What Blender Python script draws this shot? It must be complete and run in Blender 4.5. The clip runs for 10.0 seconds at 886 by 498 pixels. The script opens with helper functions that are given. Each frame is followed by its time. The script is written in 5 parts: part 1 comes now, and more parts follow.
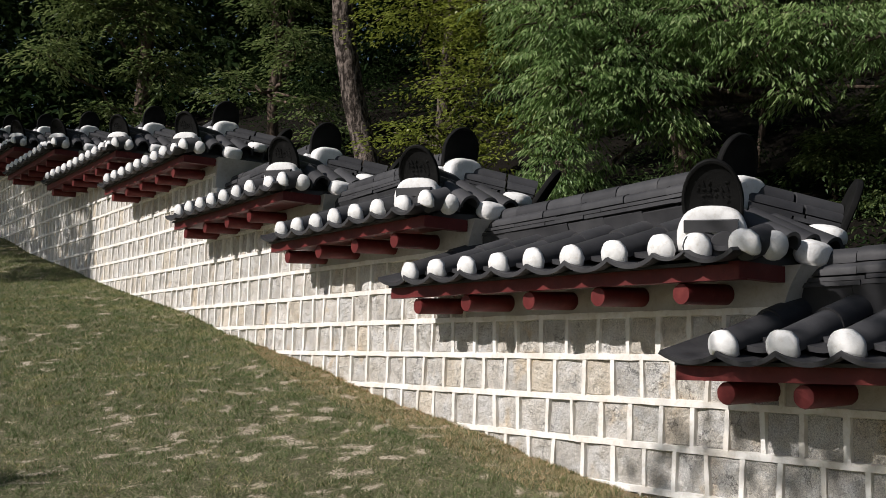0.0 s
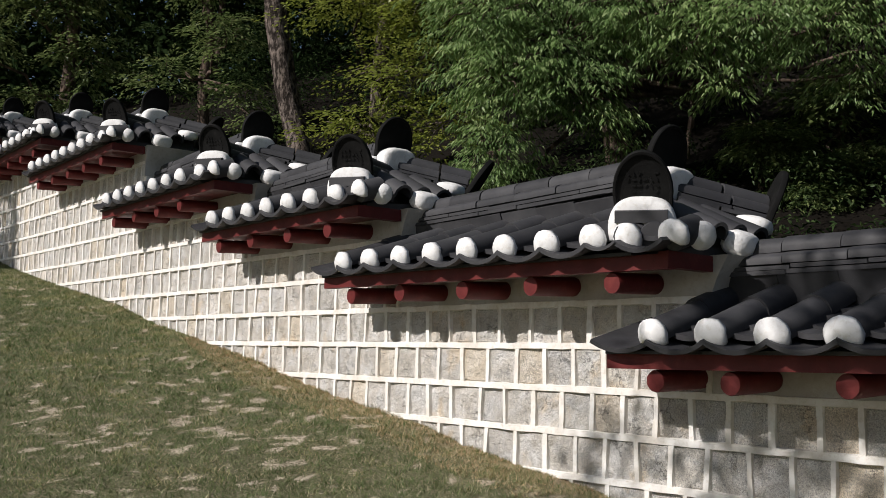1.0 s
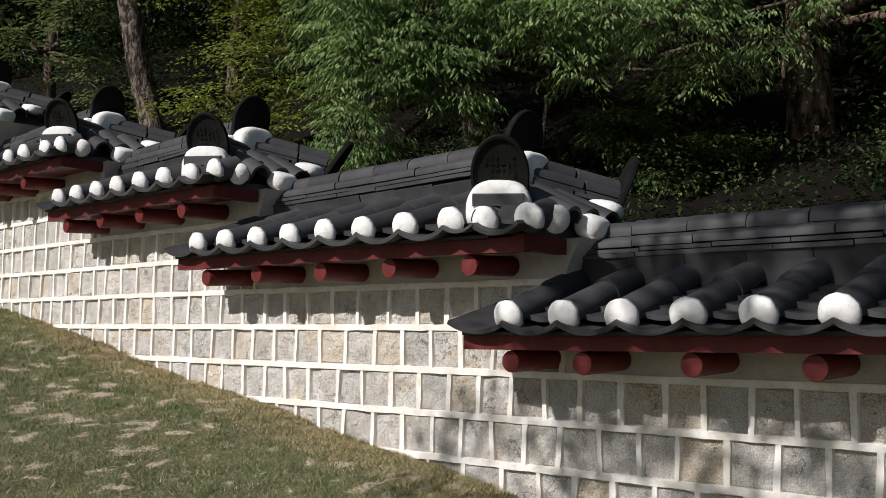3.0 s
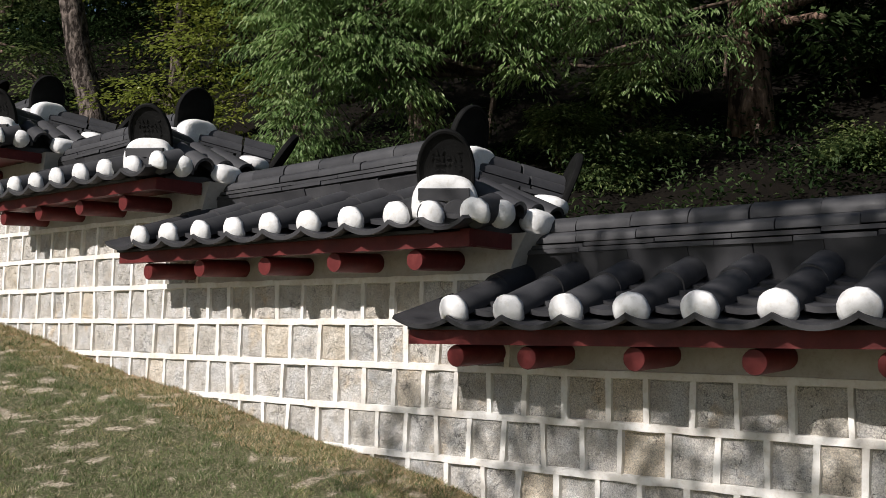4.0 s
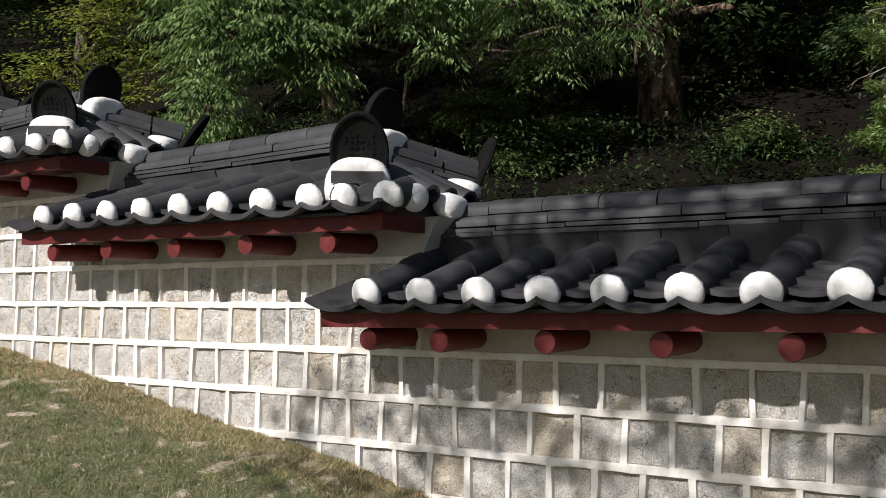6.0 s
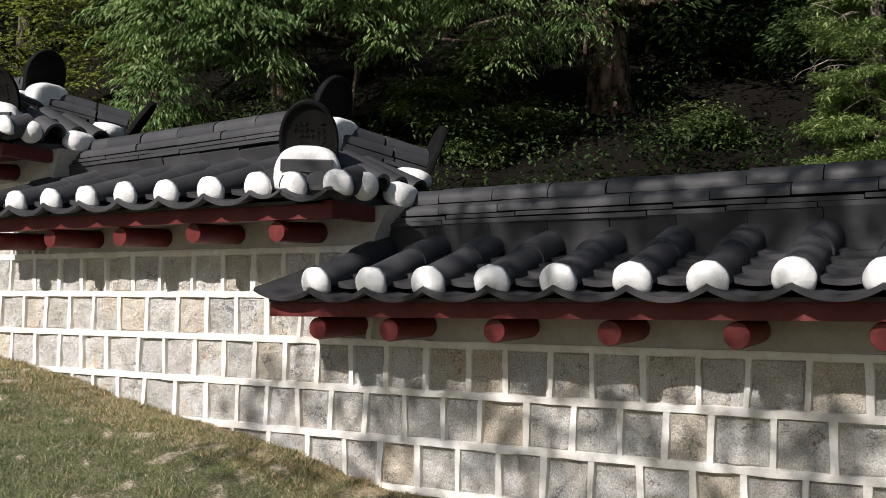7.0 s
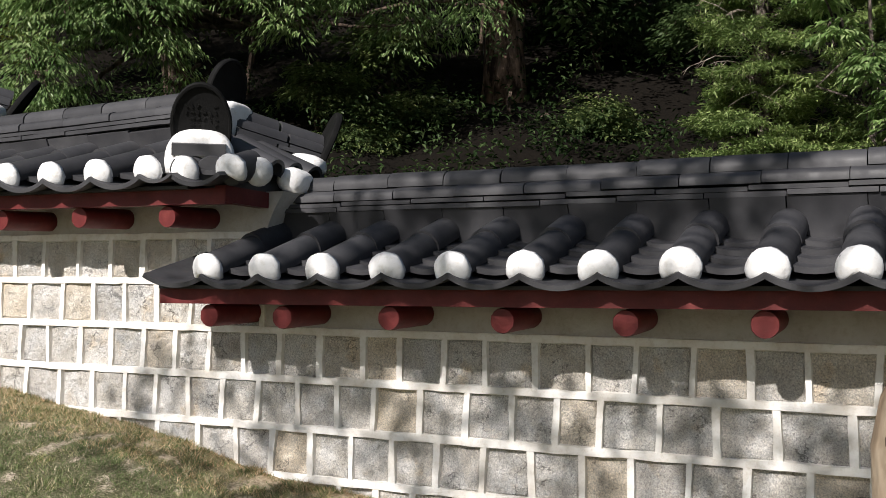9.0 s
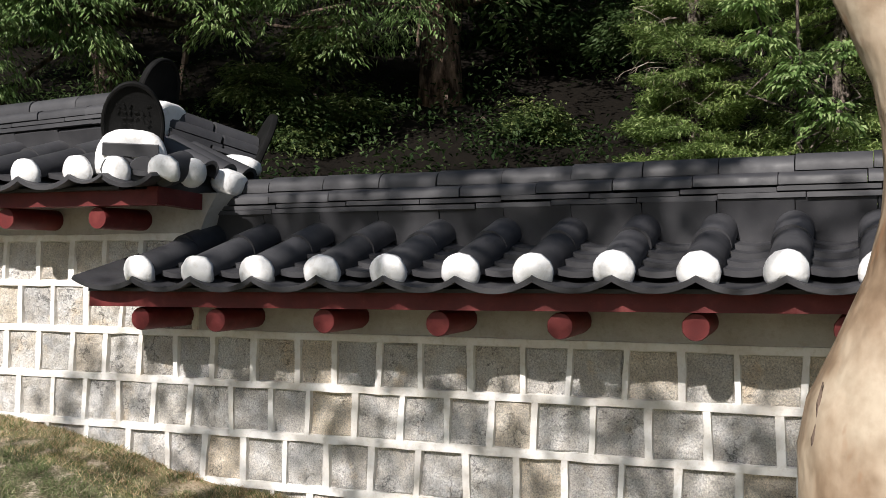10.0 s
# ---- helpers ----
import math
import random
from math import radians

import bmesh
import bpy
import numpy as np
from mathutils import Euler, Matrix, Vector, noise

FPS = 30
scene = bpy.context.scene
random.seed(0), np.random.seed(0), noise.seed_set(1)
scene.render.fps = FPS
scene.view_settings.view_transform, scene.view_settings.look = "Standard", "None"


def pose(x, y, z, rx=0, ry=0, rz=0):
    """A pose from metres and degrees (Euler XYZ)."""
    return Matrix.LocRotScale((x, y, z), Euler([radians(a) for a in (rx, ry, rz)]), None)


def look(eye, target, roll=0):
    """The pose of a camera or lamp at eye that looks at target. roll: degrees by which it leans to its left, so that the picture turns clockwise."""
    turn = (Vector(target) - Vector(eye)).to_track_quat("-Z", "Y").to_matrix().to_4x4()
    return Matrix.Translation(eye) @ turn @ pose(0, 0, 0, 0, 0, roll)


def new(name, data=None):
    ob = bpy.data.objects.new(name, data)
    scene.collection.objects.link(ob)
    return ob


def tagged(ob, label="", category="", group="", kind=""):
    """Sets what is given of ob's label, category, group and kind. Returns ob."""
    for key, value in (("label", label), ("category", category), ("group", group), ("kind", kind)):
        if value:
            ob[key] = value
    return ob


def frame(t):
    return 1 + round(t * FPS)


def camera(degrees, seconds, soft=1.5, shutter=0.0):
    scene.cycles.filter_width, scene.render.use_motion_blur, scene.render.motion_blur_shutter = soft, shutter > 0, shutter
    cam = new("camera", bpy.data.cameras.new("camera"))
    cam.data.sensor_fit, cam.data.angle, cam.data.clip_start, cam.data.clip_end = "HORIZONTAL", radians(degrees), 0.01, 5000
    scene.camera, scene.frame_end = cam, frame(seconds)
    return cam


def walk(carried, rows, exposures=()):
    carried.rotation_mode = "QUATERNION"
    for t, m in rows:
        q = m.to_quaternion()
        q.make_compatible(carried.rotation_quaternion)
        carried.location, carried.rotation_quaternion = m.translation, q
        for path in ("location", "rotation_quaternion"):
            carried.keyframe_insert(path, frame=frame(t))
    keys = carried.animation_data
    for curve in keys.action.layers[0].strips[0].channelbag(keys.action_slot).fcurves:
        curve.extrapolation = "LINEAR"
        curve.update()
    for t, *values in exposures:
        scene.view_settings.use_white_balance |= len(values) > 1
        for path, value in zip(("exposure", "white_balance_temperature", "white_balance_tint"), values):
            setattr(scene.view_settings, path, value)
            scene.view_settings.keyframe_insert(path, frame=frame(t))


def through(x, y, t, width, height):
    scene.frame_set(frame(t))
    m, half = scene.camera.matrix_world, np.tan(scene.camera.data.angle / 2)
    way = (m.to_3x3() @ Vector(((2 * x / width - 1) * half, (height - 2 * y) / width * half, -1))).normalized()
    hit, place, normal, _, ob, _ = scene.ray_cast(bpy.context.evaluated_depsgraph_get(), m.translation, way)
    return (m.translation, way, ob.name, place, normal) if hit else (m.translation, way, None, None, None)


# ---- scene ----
EYE = 1.55
cam = camera(45.68, 10.0, soft=0.75)
PATH = [
    (0, pose(0, 0, EYE, 96.362, -1.693, 0.865)),
    (0.5, pose(0, 0, EYE, 96.029, -1.601, -0.465)),
    (1, pose(0, 0, EYE, 95.901, -1.350, -2.744)),
    (1.5, pose(0, 0, EYE, 95.901, -1.279, -4.840)),
    (2, pose(0, 0, EYE, 95.650, -1.038, -7.114)),
    (2.5, pose(0, 0, EYE, 95.280, -1.002, -8.910)),
    (4, pose(0, 0, EYE, 94.822, -0.953, -13.405)),
    (4.5, pose(0, 0, EYE, 94.796, -1.090, -15.015)),
    (5, pose(0, 0, EYE, 94.682, -1.134, -16.326)),
    (5.5, pose(0, 0, EYE, 94.360, -1.069, -17.154)),
    (7, pose(0, 0, EYE, 93.433, -0.828, -20.868)),
    (7.5, pose(0, 0, EYE, 93.299, -0.899, -22.195)),
    (8, pose(0, 0, EYE, 93.058, -0.949, -23.041)),
    (8.5, pose(0, 0, EYE, 92.906, -0.859, -24.810)),
    (9, pose(0, 0, EYE, 92.847, -1.003, -26.600)),
    (9.5, pose(0, 0, EYE, 92.879, -1.159, -27.988)),
    (10, pose(0, 0, EYE, 93.063, -1.024, -30.105)),
]
walk(cam, PATH, exposures=[(0.0, -0.12), (1.0, -0.14), (2.5, -0.15), (4.0, 0.0), (5.5, 0.09), (8.0, 0.20), (9.0, 0.31), (10.0, 0.38)])

# ---- light ----
TO_SUN = Vector((-0.888, -0.506, 0.745)).normalized()
world = bpy.data.worlds.new("sky")
scene.world = world
world.use_nodes = True
wn = world.node_tree
sky = wn.nodes.new("ShaderNodeTexSky")
sky.sky_type = "NISHITA"
sky.sun_disc = False
sky.sun_elevation = math.asin(TO_SUN.z)
sky.sun_rotation = math.atan2(TO_SUN.x, TO_SUN.y)
wn.links.new(sky.outputs[0], wn.nodes["Background"].inputs[0])
wn.nodes["Background"].inputs[1].default_value = 0.055
sun = new("sun", bpy.data.lights.new("sun", "SUN"))
sun.data.energy = 5.0
sun.data.angle = radians(0.55)
sun.data.color = (1.0, 0.94, 0.895)
sun.matrix_world = look(TO_SUN * 40, (0, 0, 0))

# ---- the wall's line: s runs downhill along the face, n stands out towards the lawn ----
H = 0.22          # one course of stone with its joint
Z0 = 0.0743       # joint line 0, from eye level
KNOT_S = [-60, -14, -9, -7, -5, -3, -2, -1, 0, 1, 2, 12]
KNOT_H = [-54.5, -54.5, -55.6, -56.3, -56.2, -55.2, -54.3, -53.2, -52.3, -51.8, -51.6, -51.6]
DS = 0.02
CS = np.arange(-60, 12.001, DS)
CH = np.radians(np.interp(CS, KNOT_S, KNOT_H))
step = np.stack([np.cos(CH), np.sin(CH)], 1) * DS
CXY = np.vstack([[0, 0], np.cumsum((step[1:] + step[:-1]) / 2, axis=0)])
CXY += np.array([1.3105, 4.9098]) - CXY[np.argmin(abs(CS))]
CT = np.stack([np.cos(CH), np.sin(CH)], 1)
CN = np.stack([CT[:, 1], -CT[:, 0]], 1)


def W(s, n, z):
    """A point from the wall's coordinates; z from eye level."""
    x = np.interp(s, CS, CXY[:, 0]); y = np.interp(s, CS, CXY[:, 1]); a = np.interp(s, CS, CH)
    return Vector((x + n * math.sin(a), y - n * math.cos(a), z + EYE))


def at(s, n, z, rx=0, ry=0, rz=0):
    """A frame on the wall: x downhill along it, y into it, z up."""
    p = W(s, n, z)
    return pose(p.x, p.y, p.z, 0, 0, math.degrees(np.interp(s, CS, CH))) @ pose(0, 0, 0, rx, ry, rz)


# ---- helpers of this scene ----
def mesh_of(name, verts, faces, material, smooth=False):
    me = bpy.data.meshes.new(name)
    me.from_pydata([tuple(v) for v in verts], [], [tuple(f) for f in faces])
    me.materials.append(material)
    if smooth:
        me.polygons.foreach_set("use_smooth", [True] * len(me.polygons))
    me.update()
    return me


def from_bm(name, bm, material, smooth=False):
    bmesh.ops.recalc_face_normals(bm, faces=bm.faces)
    me = bpy.data.meshes.new(name)
    bm.to_mesh(me)
    bm.free()
    me.materials.append(material)
    if smooth:
        me.polygons.foreach_set("use_smooth", [True] * len(me.polygons))
    return me


def put(name, me, parent, m, label=""):
    """A part: the mesh me as an object of its own under parent, at the world pose m."""
    ob = new(name, me)
    if parent is not None:
        ob.parent = parent
        ob.matrix_basis = PARENT_INV.get(parent.name, Matrix()) @ m
    else:
        ob.matrix_basis = m
    if label:
        tagged(ob, label)
    return ob


PARENT_INV = {}


def thing(name, m, label, category, group="", kind="", data=None):
    ob = new(name, data)
    ob.matrix_basis = m
    PARENT_INV[ob.name] = m.inverted()
    return tagged(ob, label, category, group, kind)


def leaf_mesh(name, pos, direc, length, width, material, rng, droop=0.0, fold=0.25):
    """Many small folded leaves: four corners and a midrib each."""
    n = len(pos)
    d = direc + rng.normal(0, 0.18, (n, 3))
    d[:, 2] -= droop
    d /= np.linalg.norm(d, axis=1)[:, None]
    up = rng.normal(0, 0.32, (n, 3)) + np.array([0, 0, 1.0])
    side = np.cross(d, up)
    side /= np.linalg.norm(side, axis=1)[:, None] + 1e-6
    nor = np.cross(side, d)
    L = length * rng.uniform(0.6, 1.25, n)[:, None]
    Wd = width * rng.uniform(0.7, 1.2, n)[:, None]
    base = pos
    tip = pos + d * L - np.array([0, 0, 1.0]) * L * 0.15
    mid = pos + d * L * 0.45
    a = mid + side * Wd * 0.5 + nor * Wd * fold
    b = mid - side * Wd * 0.5 + nor * Wd * fold
    co = np.stack([base, a, tip, b], 1).reshape(-1, 3)
    i = np.arange(n)[:, None] * 4
    tri = np.concatenate([i + [0, 1, 2], i + [0, 2, 3]], 1).reshape(-1, 3)
    me = bpy.data.meshes.new(name)
    me.vertices.add(len(co)); me.vertices.foreach_set("co", co.astype(np.float32).ravel())
    me.loops.add(tri.size); me.loops.foreach_set("vertex_index", tri.astype(np.int32).ravel())
    me.polygons.add(len(tri))
    me.polygons.foreach_set("loop_start", np.arange(0, tri.size, 3, dtype=np.int32))
    me.materials.append(material)
    me.update(calc_edges=True)
    me.validate()
    return me


# ---- materials ----
class Mat:
    """A node material around one Principled shader."""
    def __init__(self, name, rough=0.7, spec=0.3):
        self.m = bpy.data.materials.new(name)
        self.m.use_nodes = True
        self.t = self.m.node_tree
        self.b = self.t.nodes["Principled BSDF"]
        self.b.inputs["Roughness"].default_value = rough
        self.b.inputs["Specular IOR Level"].default_value = spec
        self.co = self.t.nodes.new("ShaderNodeTexCoord")

    def node(self, kind, **kw):
        n = self.t.nodes.new(kind)
        for k, v in kw.items():
            n.inputs[k.replace("_", " ")].default_value = v
        return n

    def link(self, a, b):
        self.t.links.new(a, b)

    def where(self):
        """World place of the surface, in metres."""
        g = self.t.nodes.new("ShaderNodeNewGeometry")
        return g.outputs["Position"]

    def noise(self, scale, detail=4, rough=0.55, stretch=None, vec=None):
        n = self.node("ShaderNodeTexNoise", Scale=scale, Detail=detail, Roughness=rough)
        src = vec or self.where()
        if stretch:
            mp = self.t.nodes.new("ShaderNodeMapping")
            mp.inputs["Scale"].default_value = stretch
            self.link(src, mp.inputs[0]); src = mp.outputs[0]
        self.link(src, n.inputs["Vector"])
        return n.outputs["Fac"]

    def ramp(self, fac, stops):
        r = self.t.nodes.new("ShaderNodeValToRGB")
        while len(r.color_ramp.elements) < len(stops):
            r.color_ramp.elements.new(0.5)
        for e, (p, c) in zip(r.color_ramp.elements, stops):
            e.position = p
            e.color = (*c, 1) if len(c) == 3 else c
        self.link(fac, r.inputs[0])
        return r.outputs[0]

    def mix(self, fac, a, b, mode="MIX"):
        x = self.t.nodes.new("ShaderNodeMix")
        x.data_type = "RGBA"; x.blend_type = mode
        for sock, v in ((x.inputs[0], fac), (x.inputs[6], a), (x.inputs[7], b)):
            if isinstance(v, (int, float)):
                sock.default_value = v
            elif isinstance(v, tuple):
                sock.default_value = (*v, 1)
            else:
                self.link(v, sock)
        return x.outputs[2]

    def bump(self, fac, strength, distance):
        bp = self.node("ShaderNodeBump", Strength=strength, Distance=distance)
        self.link(fac, bp.inputs["Height"])
        if self.b.inputs["Normal"].is_linked:
            self.link(self.b.inputs["Normal"].links[0].from_socket, bp.inputs["Normal"])
        self.link(bp.outputs[0], self.b.inputs["Normal"])

    def color(self, c):
        self.link(c, self.b.inputs["Base Color"])

    def random(self, island=False):
        if island:
            return self.t.nodes.new("ShaderNodeNewGeometry").outputs["Random Per Island"]
        return self.t.nodes.new("ShaderNodeObjectInfo").outputs["Random"]


def stone_material(island):
    k = Mat("granite", 0.88, 0.2)
    r = k.random(island)
    base = k.ramp(r, [(0.0, (0.560, 0.553, 0.543)), (0.18, (0.672, 0.660, 0.643)), (0.36, (0.515, 0.510, 0.503)), (0.5, (0.705, 0.682, 0.655)), (0.66, (0.581, 0.576, 0.565)),
                      (0.82, (0.638, 0.610, 0.565)), (0.94, (0.693, 0.627, 0.531)), (1.0, (0.470, 0.464, 0.460))])
    fine = k.noise(150, 5, 0.8)
    speck = k.ramp(fine, [(0.36, (0.58, 0.58, 0.59)), (0.48, (0.98, 0.98, 0.98)), (0.60, (1.32, 1.31, 1.29))])
    c = k.mix(1.0, base, speck, "MULTIPLY")
    stain = k.ramp(k.noise(8, 5, 0.6), [(0.40, (1.08, 1.08, 1.08)), (0.56, (0.92, 0.88, 0.82)), (0.70, (0.70, 0.69, 0.68))])
    crack = k.ramp(k.noise(21, 7, 0.7, (1, 1, 1.4)), [(0.30, (0.28, 0.27, 0.26)), (0.37, (1, 1, 1))])
    rust = k.ramp(k.noise(4.5, 4, 0.6), [(0.60, (1, 1, 1)), (0.72, (1.05, 0.90, 0.70))])
    c = k.mix(0.85, c, stain, "MULTIPLY")
    c = k.mix(0.8, c, rust, "MULTIPLY")
    c = k.mix(0.75, c, crack, "MULTIPLY")
    # cleft lines where the face broke along the grain
    line = k.ramp(k.noise(7.5, 5, 0.6, (1, 1, 1.3)), [(0.478, (1, 1, 1)), (0.494, (0.0, 0.0, 0.0)), (0.503, (0.0, 0.0, 0.0)), (0.512, (1, 1, 1))])
    some = k.ramp(k.noise(5.0, 2, 0.5), [(0.55, (1, 1, 1)), (0.60, (0, 0, 0))])
    cleft = k.mix(1.0, line, some, "LIGHTEN")
    k.color(k.mix(0.55, c, k.mix(1.0, c, cleft, "MULTIPLY")))
    k.bump(cleft, 0.5, 0.01)
    k.bump(k.noise(14, 7, 0.66), 0.9, 0.06)
    k.bump(fine, 0.6, 0.007)
    return k.m


STONE = stone_material(False)
STONE_FAR = stone_material(True)


def plaster_material(name, white, stain, dirty):
    k = Mat(name, 0.8, 0.25)
    c = k.ramp(k.noise(5.5, 6, 0.6), [(0.4, white), (0.66, stain)])
    c2 = k.ramp(k.noise(38, 5, 0.7), [(0.5, (1, 1, 1)), (0.72, (dirty, dirty * 0.97, dirty * 0.92))])
    k.color(k.mix(1.0, c, c2, "MULTIPLY"))
    k.bump(k.noise(60, 4, 0.6), 0.35, 0.006)
    k.bump(k.noise(14, 3, 0.5), 0.3, 0.012)
    return k.m


MORTAR = plaster_material("lime_mortar", (0.88, 0.87, 0.845), (0.74, 0.70, 0.64), 0.84)
# White greyed down: part of the shade under the eaves is in this colour.
PLASTER = plaster_material("shade_greyed_plaster", (0.56, 0.55, 0.53), (0.46, 0.44, 0.41), 0.85)
CAP = plaster_material("white_lime", (0.84, 0.84, 0.84), (0.70, 0.70, 0.70), 0.84)


def tile_material():
    k = Mat("fired_clay_tile", 0.6, 0.38)
    r = k.random()
    base = k.ramp(r, [(0.0, (0.036, 0.036, 0.040)), (0.5, (0.049, 0.049, 0.053)), (0.85, (0.060, 0.060, 0.065)), (1.0, (0.043, 0.043, 0.047))])
    cloud = k.ramp(k.noise(7, 5, 0.6), [(0.35, (0.78, 0.78, 0.80)), (0.55, (1, 1, 1)), (0.75, (1.30, 1.28, 1.25))])
    c = k.mix(1.0, base, cloud, "MULTIPLY")
    dust = k.ramp(k.noise(110, 4, 0.75), [(0.62, (0, 0, 0)), (0.76, (1, 1, 1))])
    k.color(k.mix(k.mix(0.3, (0.0, 0.0, 0.0), dust), c, (0.17, 0.165, 0.15)))
    k.link(k.ramp(k.noise(16, 4), [(0.3, (0.48, 0.48, 0.48)), (0.7, (0.66, 0.66, 0.66))]), k.b.inputs["Roughness"])
    k.bump(k.noise(160, 3, 0.6), 0.15, 0.002)
    k.bump(k.noise(9, 2, 0.5), 0.12, 0.006)
    return k.m


TILE = tile_material()


def burnished_material():
    k = Mat("burnished_black_clay", 0.75, 0.15)
    k.color(k.ramp(k.noise(14, 5, 0.6), [(0.35, (0.0045, 0.0045, 0.0045)), (0.6, (0.008, 0.008, 0.008)), (0.78, (0.020, 0.0195, 0.019))]))
    k.bump(k.noise(70, 4, 0.6), 0.35, 0.004)
    return k.m


BURNISHED = burnished_material()


def paint_material():
    k = Mat("red_oxide_paint", 0.55, 0.35)
    c = k.ramp(k.noise(16, 5, 0.6), [(0.3, (0.095, 0.014, 0.014)), (0.55, (0.125, 0.017, 0.017)), (0.75, (0.17, 0.032, 0.028))])
    wear = k.ramp(k.noise(120, 4, 0.75), [(0.66, (0, 0, 0)), (0.74, (1, 1, 1))])
    k.color(k.mix(k.mix(0.4, (0.0, 0.0, 0.0), wear), c, (0.34, 0.13, 0.10)))
    k.bump(k.noise(45, 4, 0.6), 0.3, 0.004)
    return k.m


PAINT = paint_material()


def bark_material(name, dark, light, stretch, scale, bump, lo=0.35, hi=0.65):
    k = Mat(name, 0.9, 0.15)
    f = k.noise(scale, 7, 0.65, stretch)
    k.color(k.mix(0.6, k.ramp(f, [(lo, dark), (hi, light)]), k.ramp(k.noise(3.0, 4), [(0.3, (0.7, 0.7, 0.7)), (0.7, (1.2, 1.15, 1.1))]), "MULTIPLY"))
    k.bump(f, 1.0, bump)
    return k.m


PINE_BARK = bark_material("pine_bark", (0.035, 0.028, 0.024), (0.27, 0.225, 0.20), (1, 1, 0.45), 20, 0.09, 0.44, 0.58)
RED_BARK = bark_material("old_reddish_bark", (0.045, 0.028, 0.022), (0.42, 0.28, 0.215), (1, 1, 0.25), 13, 0.09, 0.40, 0.66)
DRY_TWIG = bark_material("dry_twig", (0.16, 0.13, 0.11), (0.42, 0.36, 0.31), (1, 1, 0.3), 30, 0.01)
DARK_BARK = bark_material("dark_bark", (0.03, 0.024, 0.02), (0.20, 0.15, 0.12), (1, 1, 0.22), 14, 0.04)


def smooth_bark_material():
    k = Mat("smooth_flaking_bark", 0.65, 0.3)
    a = k.ramp(k.noise(5.5, 4, 0.55, (1, 1, 0.6)), [(0.34, (0.13, 0.085, 0.052)), (0.45, (0.25, 0.18, 0.12)), (0.53, (0.34, 0.265, 0.19)), (0.66, (0.42, 0.35, 0.265))])
    b = k.ramp(k.noise(26, 4, 0.6, (1, 1, 0.8)), [(0.35, (0.84, 0.81, 0.78)), (0.6, (1.05, 1.05, 1.05))])
    c = k.mix(0.8, a, b, "MULTIPLY")
    scar = k.ramp(k.noise(8, 4, 0.6, (1, 1, 0.5)), [(0.63, (0, 0, 0)), (0.68, (1, 1, 1))])
    k.color(k.mix(k.mix(0.55, (0.0, 0.0, 0.0), scar), c, (0.24, 0.135, 0.075)))
    k.bump(k.noise(6, 3, 0.5, (1, 1, 0.7)), 0.8, 0.05)
    k.bump(k.noise(60, 4, 0.6), 0.25, 0.003)
    return k.m


SMOOTH_BARK = smooth_bark_material()


def leaf_material(name, a, b, c, through=0.42, rough=0.38, spec=0.5):
    k = Mat(name, rough, spec)
    col = k.ramp(k.random(True), [(0.0, a), (0.5, b), (1.0, c)])
    col = k.mix(0.8, col, k.ramp(k.noise(1.1, 3), [(0.3, (0.7, 0.75, 0.7)), (0.7, (1.25, 1.2, 1.1))]), "MULTIPLY")
    k.color(col)
    tr = k.t.nodes.new("ShaderNodeBsdfTranslucent")
    k.link(col, tr.inputs[0])
    ms = k.t.nodes.new("ShaderNodeMixShader")
    ms.inputs[0].default_value = through
    k.link(k.b.outputs[0], ms.inputs[1]); k.link(tr.outputs[0], ms.inputs[2])
    k.link(ms.outputs[0], k.t.nodes["Material Output"].inputs[0])
    return k.m


LEAF_BRIGHT = leaf_material("bright_leaf", (0.115, 0.195, 0.062), (0.215, 0.335, 0.118), (0.42, 0.52, 0.26))
LEAF_OAK = leaf_material("oak_leaf", (0.092, 0.136, 0.047), (0.147, 0.203, 0.071), (0.254, 0.301, 0.130))
LEAF_YELLOW = leaf_material("yellow_green_leaf", (0.17, 0.21, 0.04), (0.25, 0.295, 0.055), (0.34, 0.38, 0.10))
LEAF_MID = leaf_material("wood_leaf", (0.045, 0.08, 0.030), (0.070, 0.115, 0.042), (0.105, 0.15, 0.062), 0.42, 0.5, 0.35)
# Darkened leaf copy: the deep wood's shade is put into its colour.
LEAF_DARK = leaf_material("shade_darkened_leaf", (0.018, 0.037, 0.015), (0.029, 0.053, 0.020), (0.047, 0.074, 0.028), 0.3, 0.85, 0.05)
NEEDLE = leaf_material("fir_needle", (0.12, 0.185, 0.06), (0.24, 0.335, 0.115), (0.44, 0.52, 0.23), 0.4)


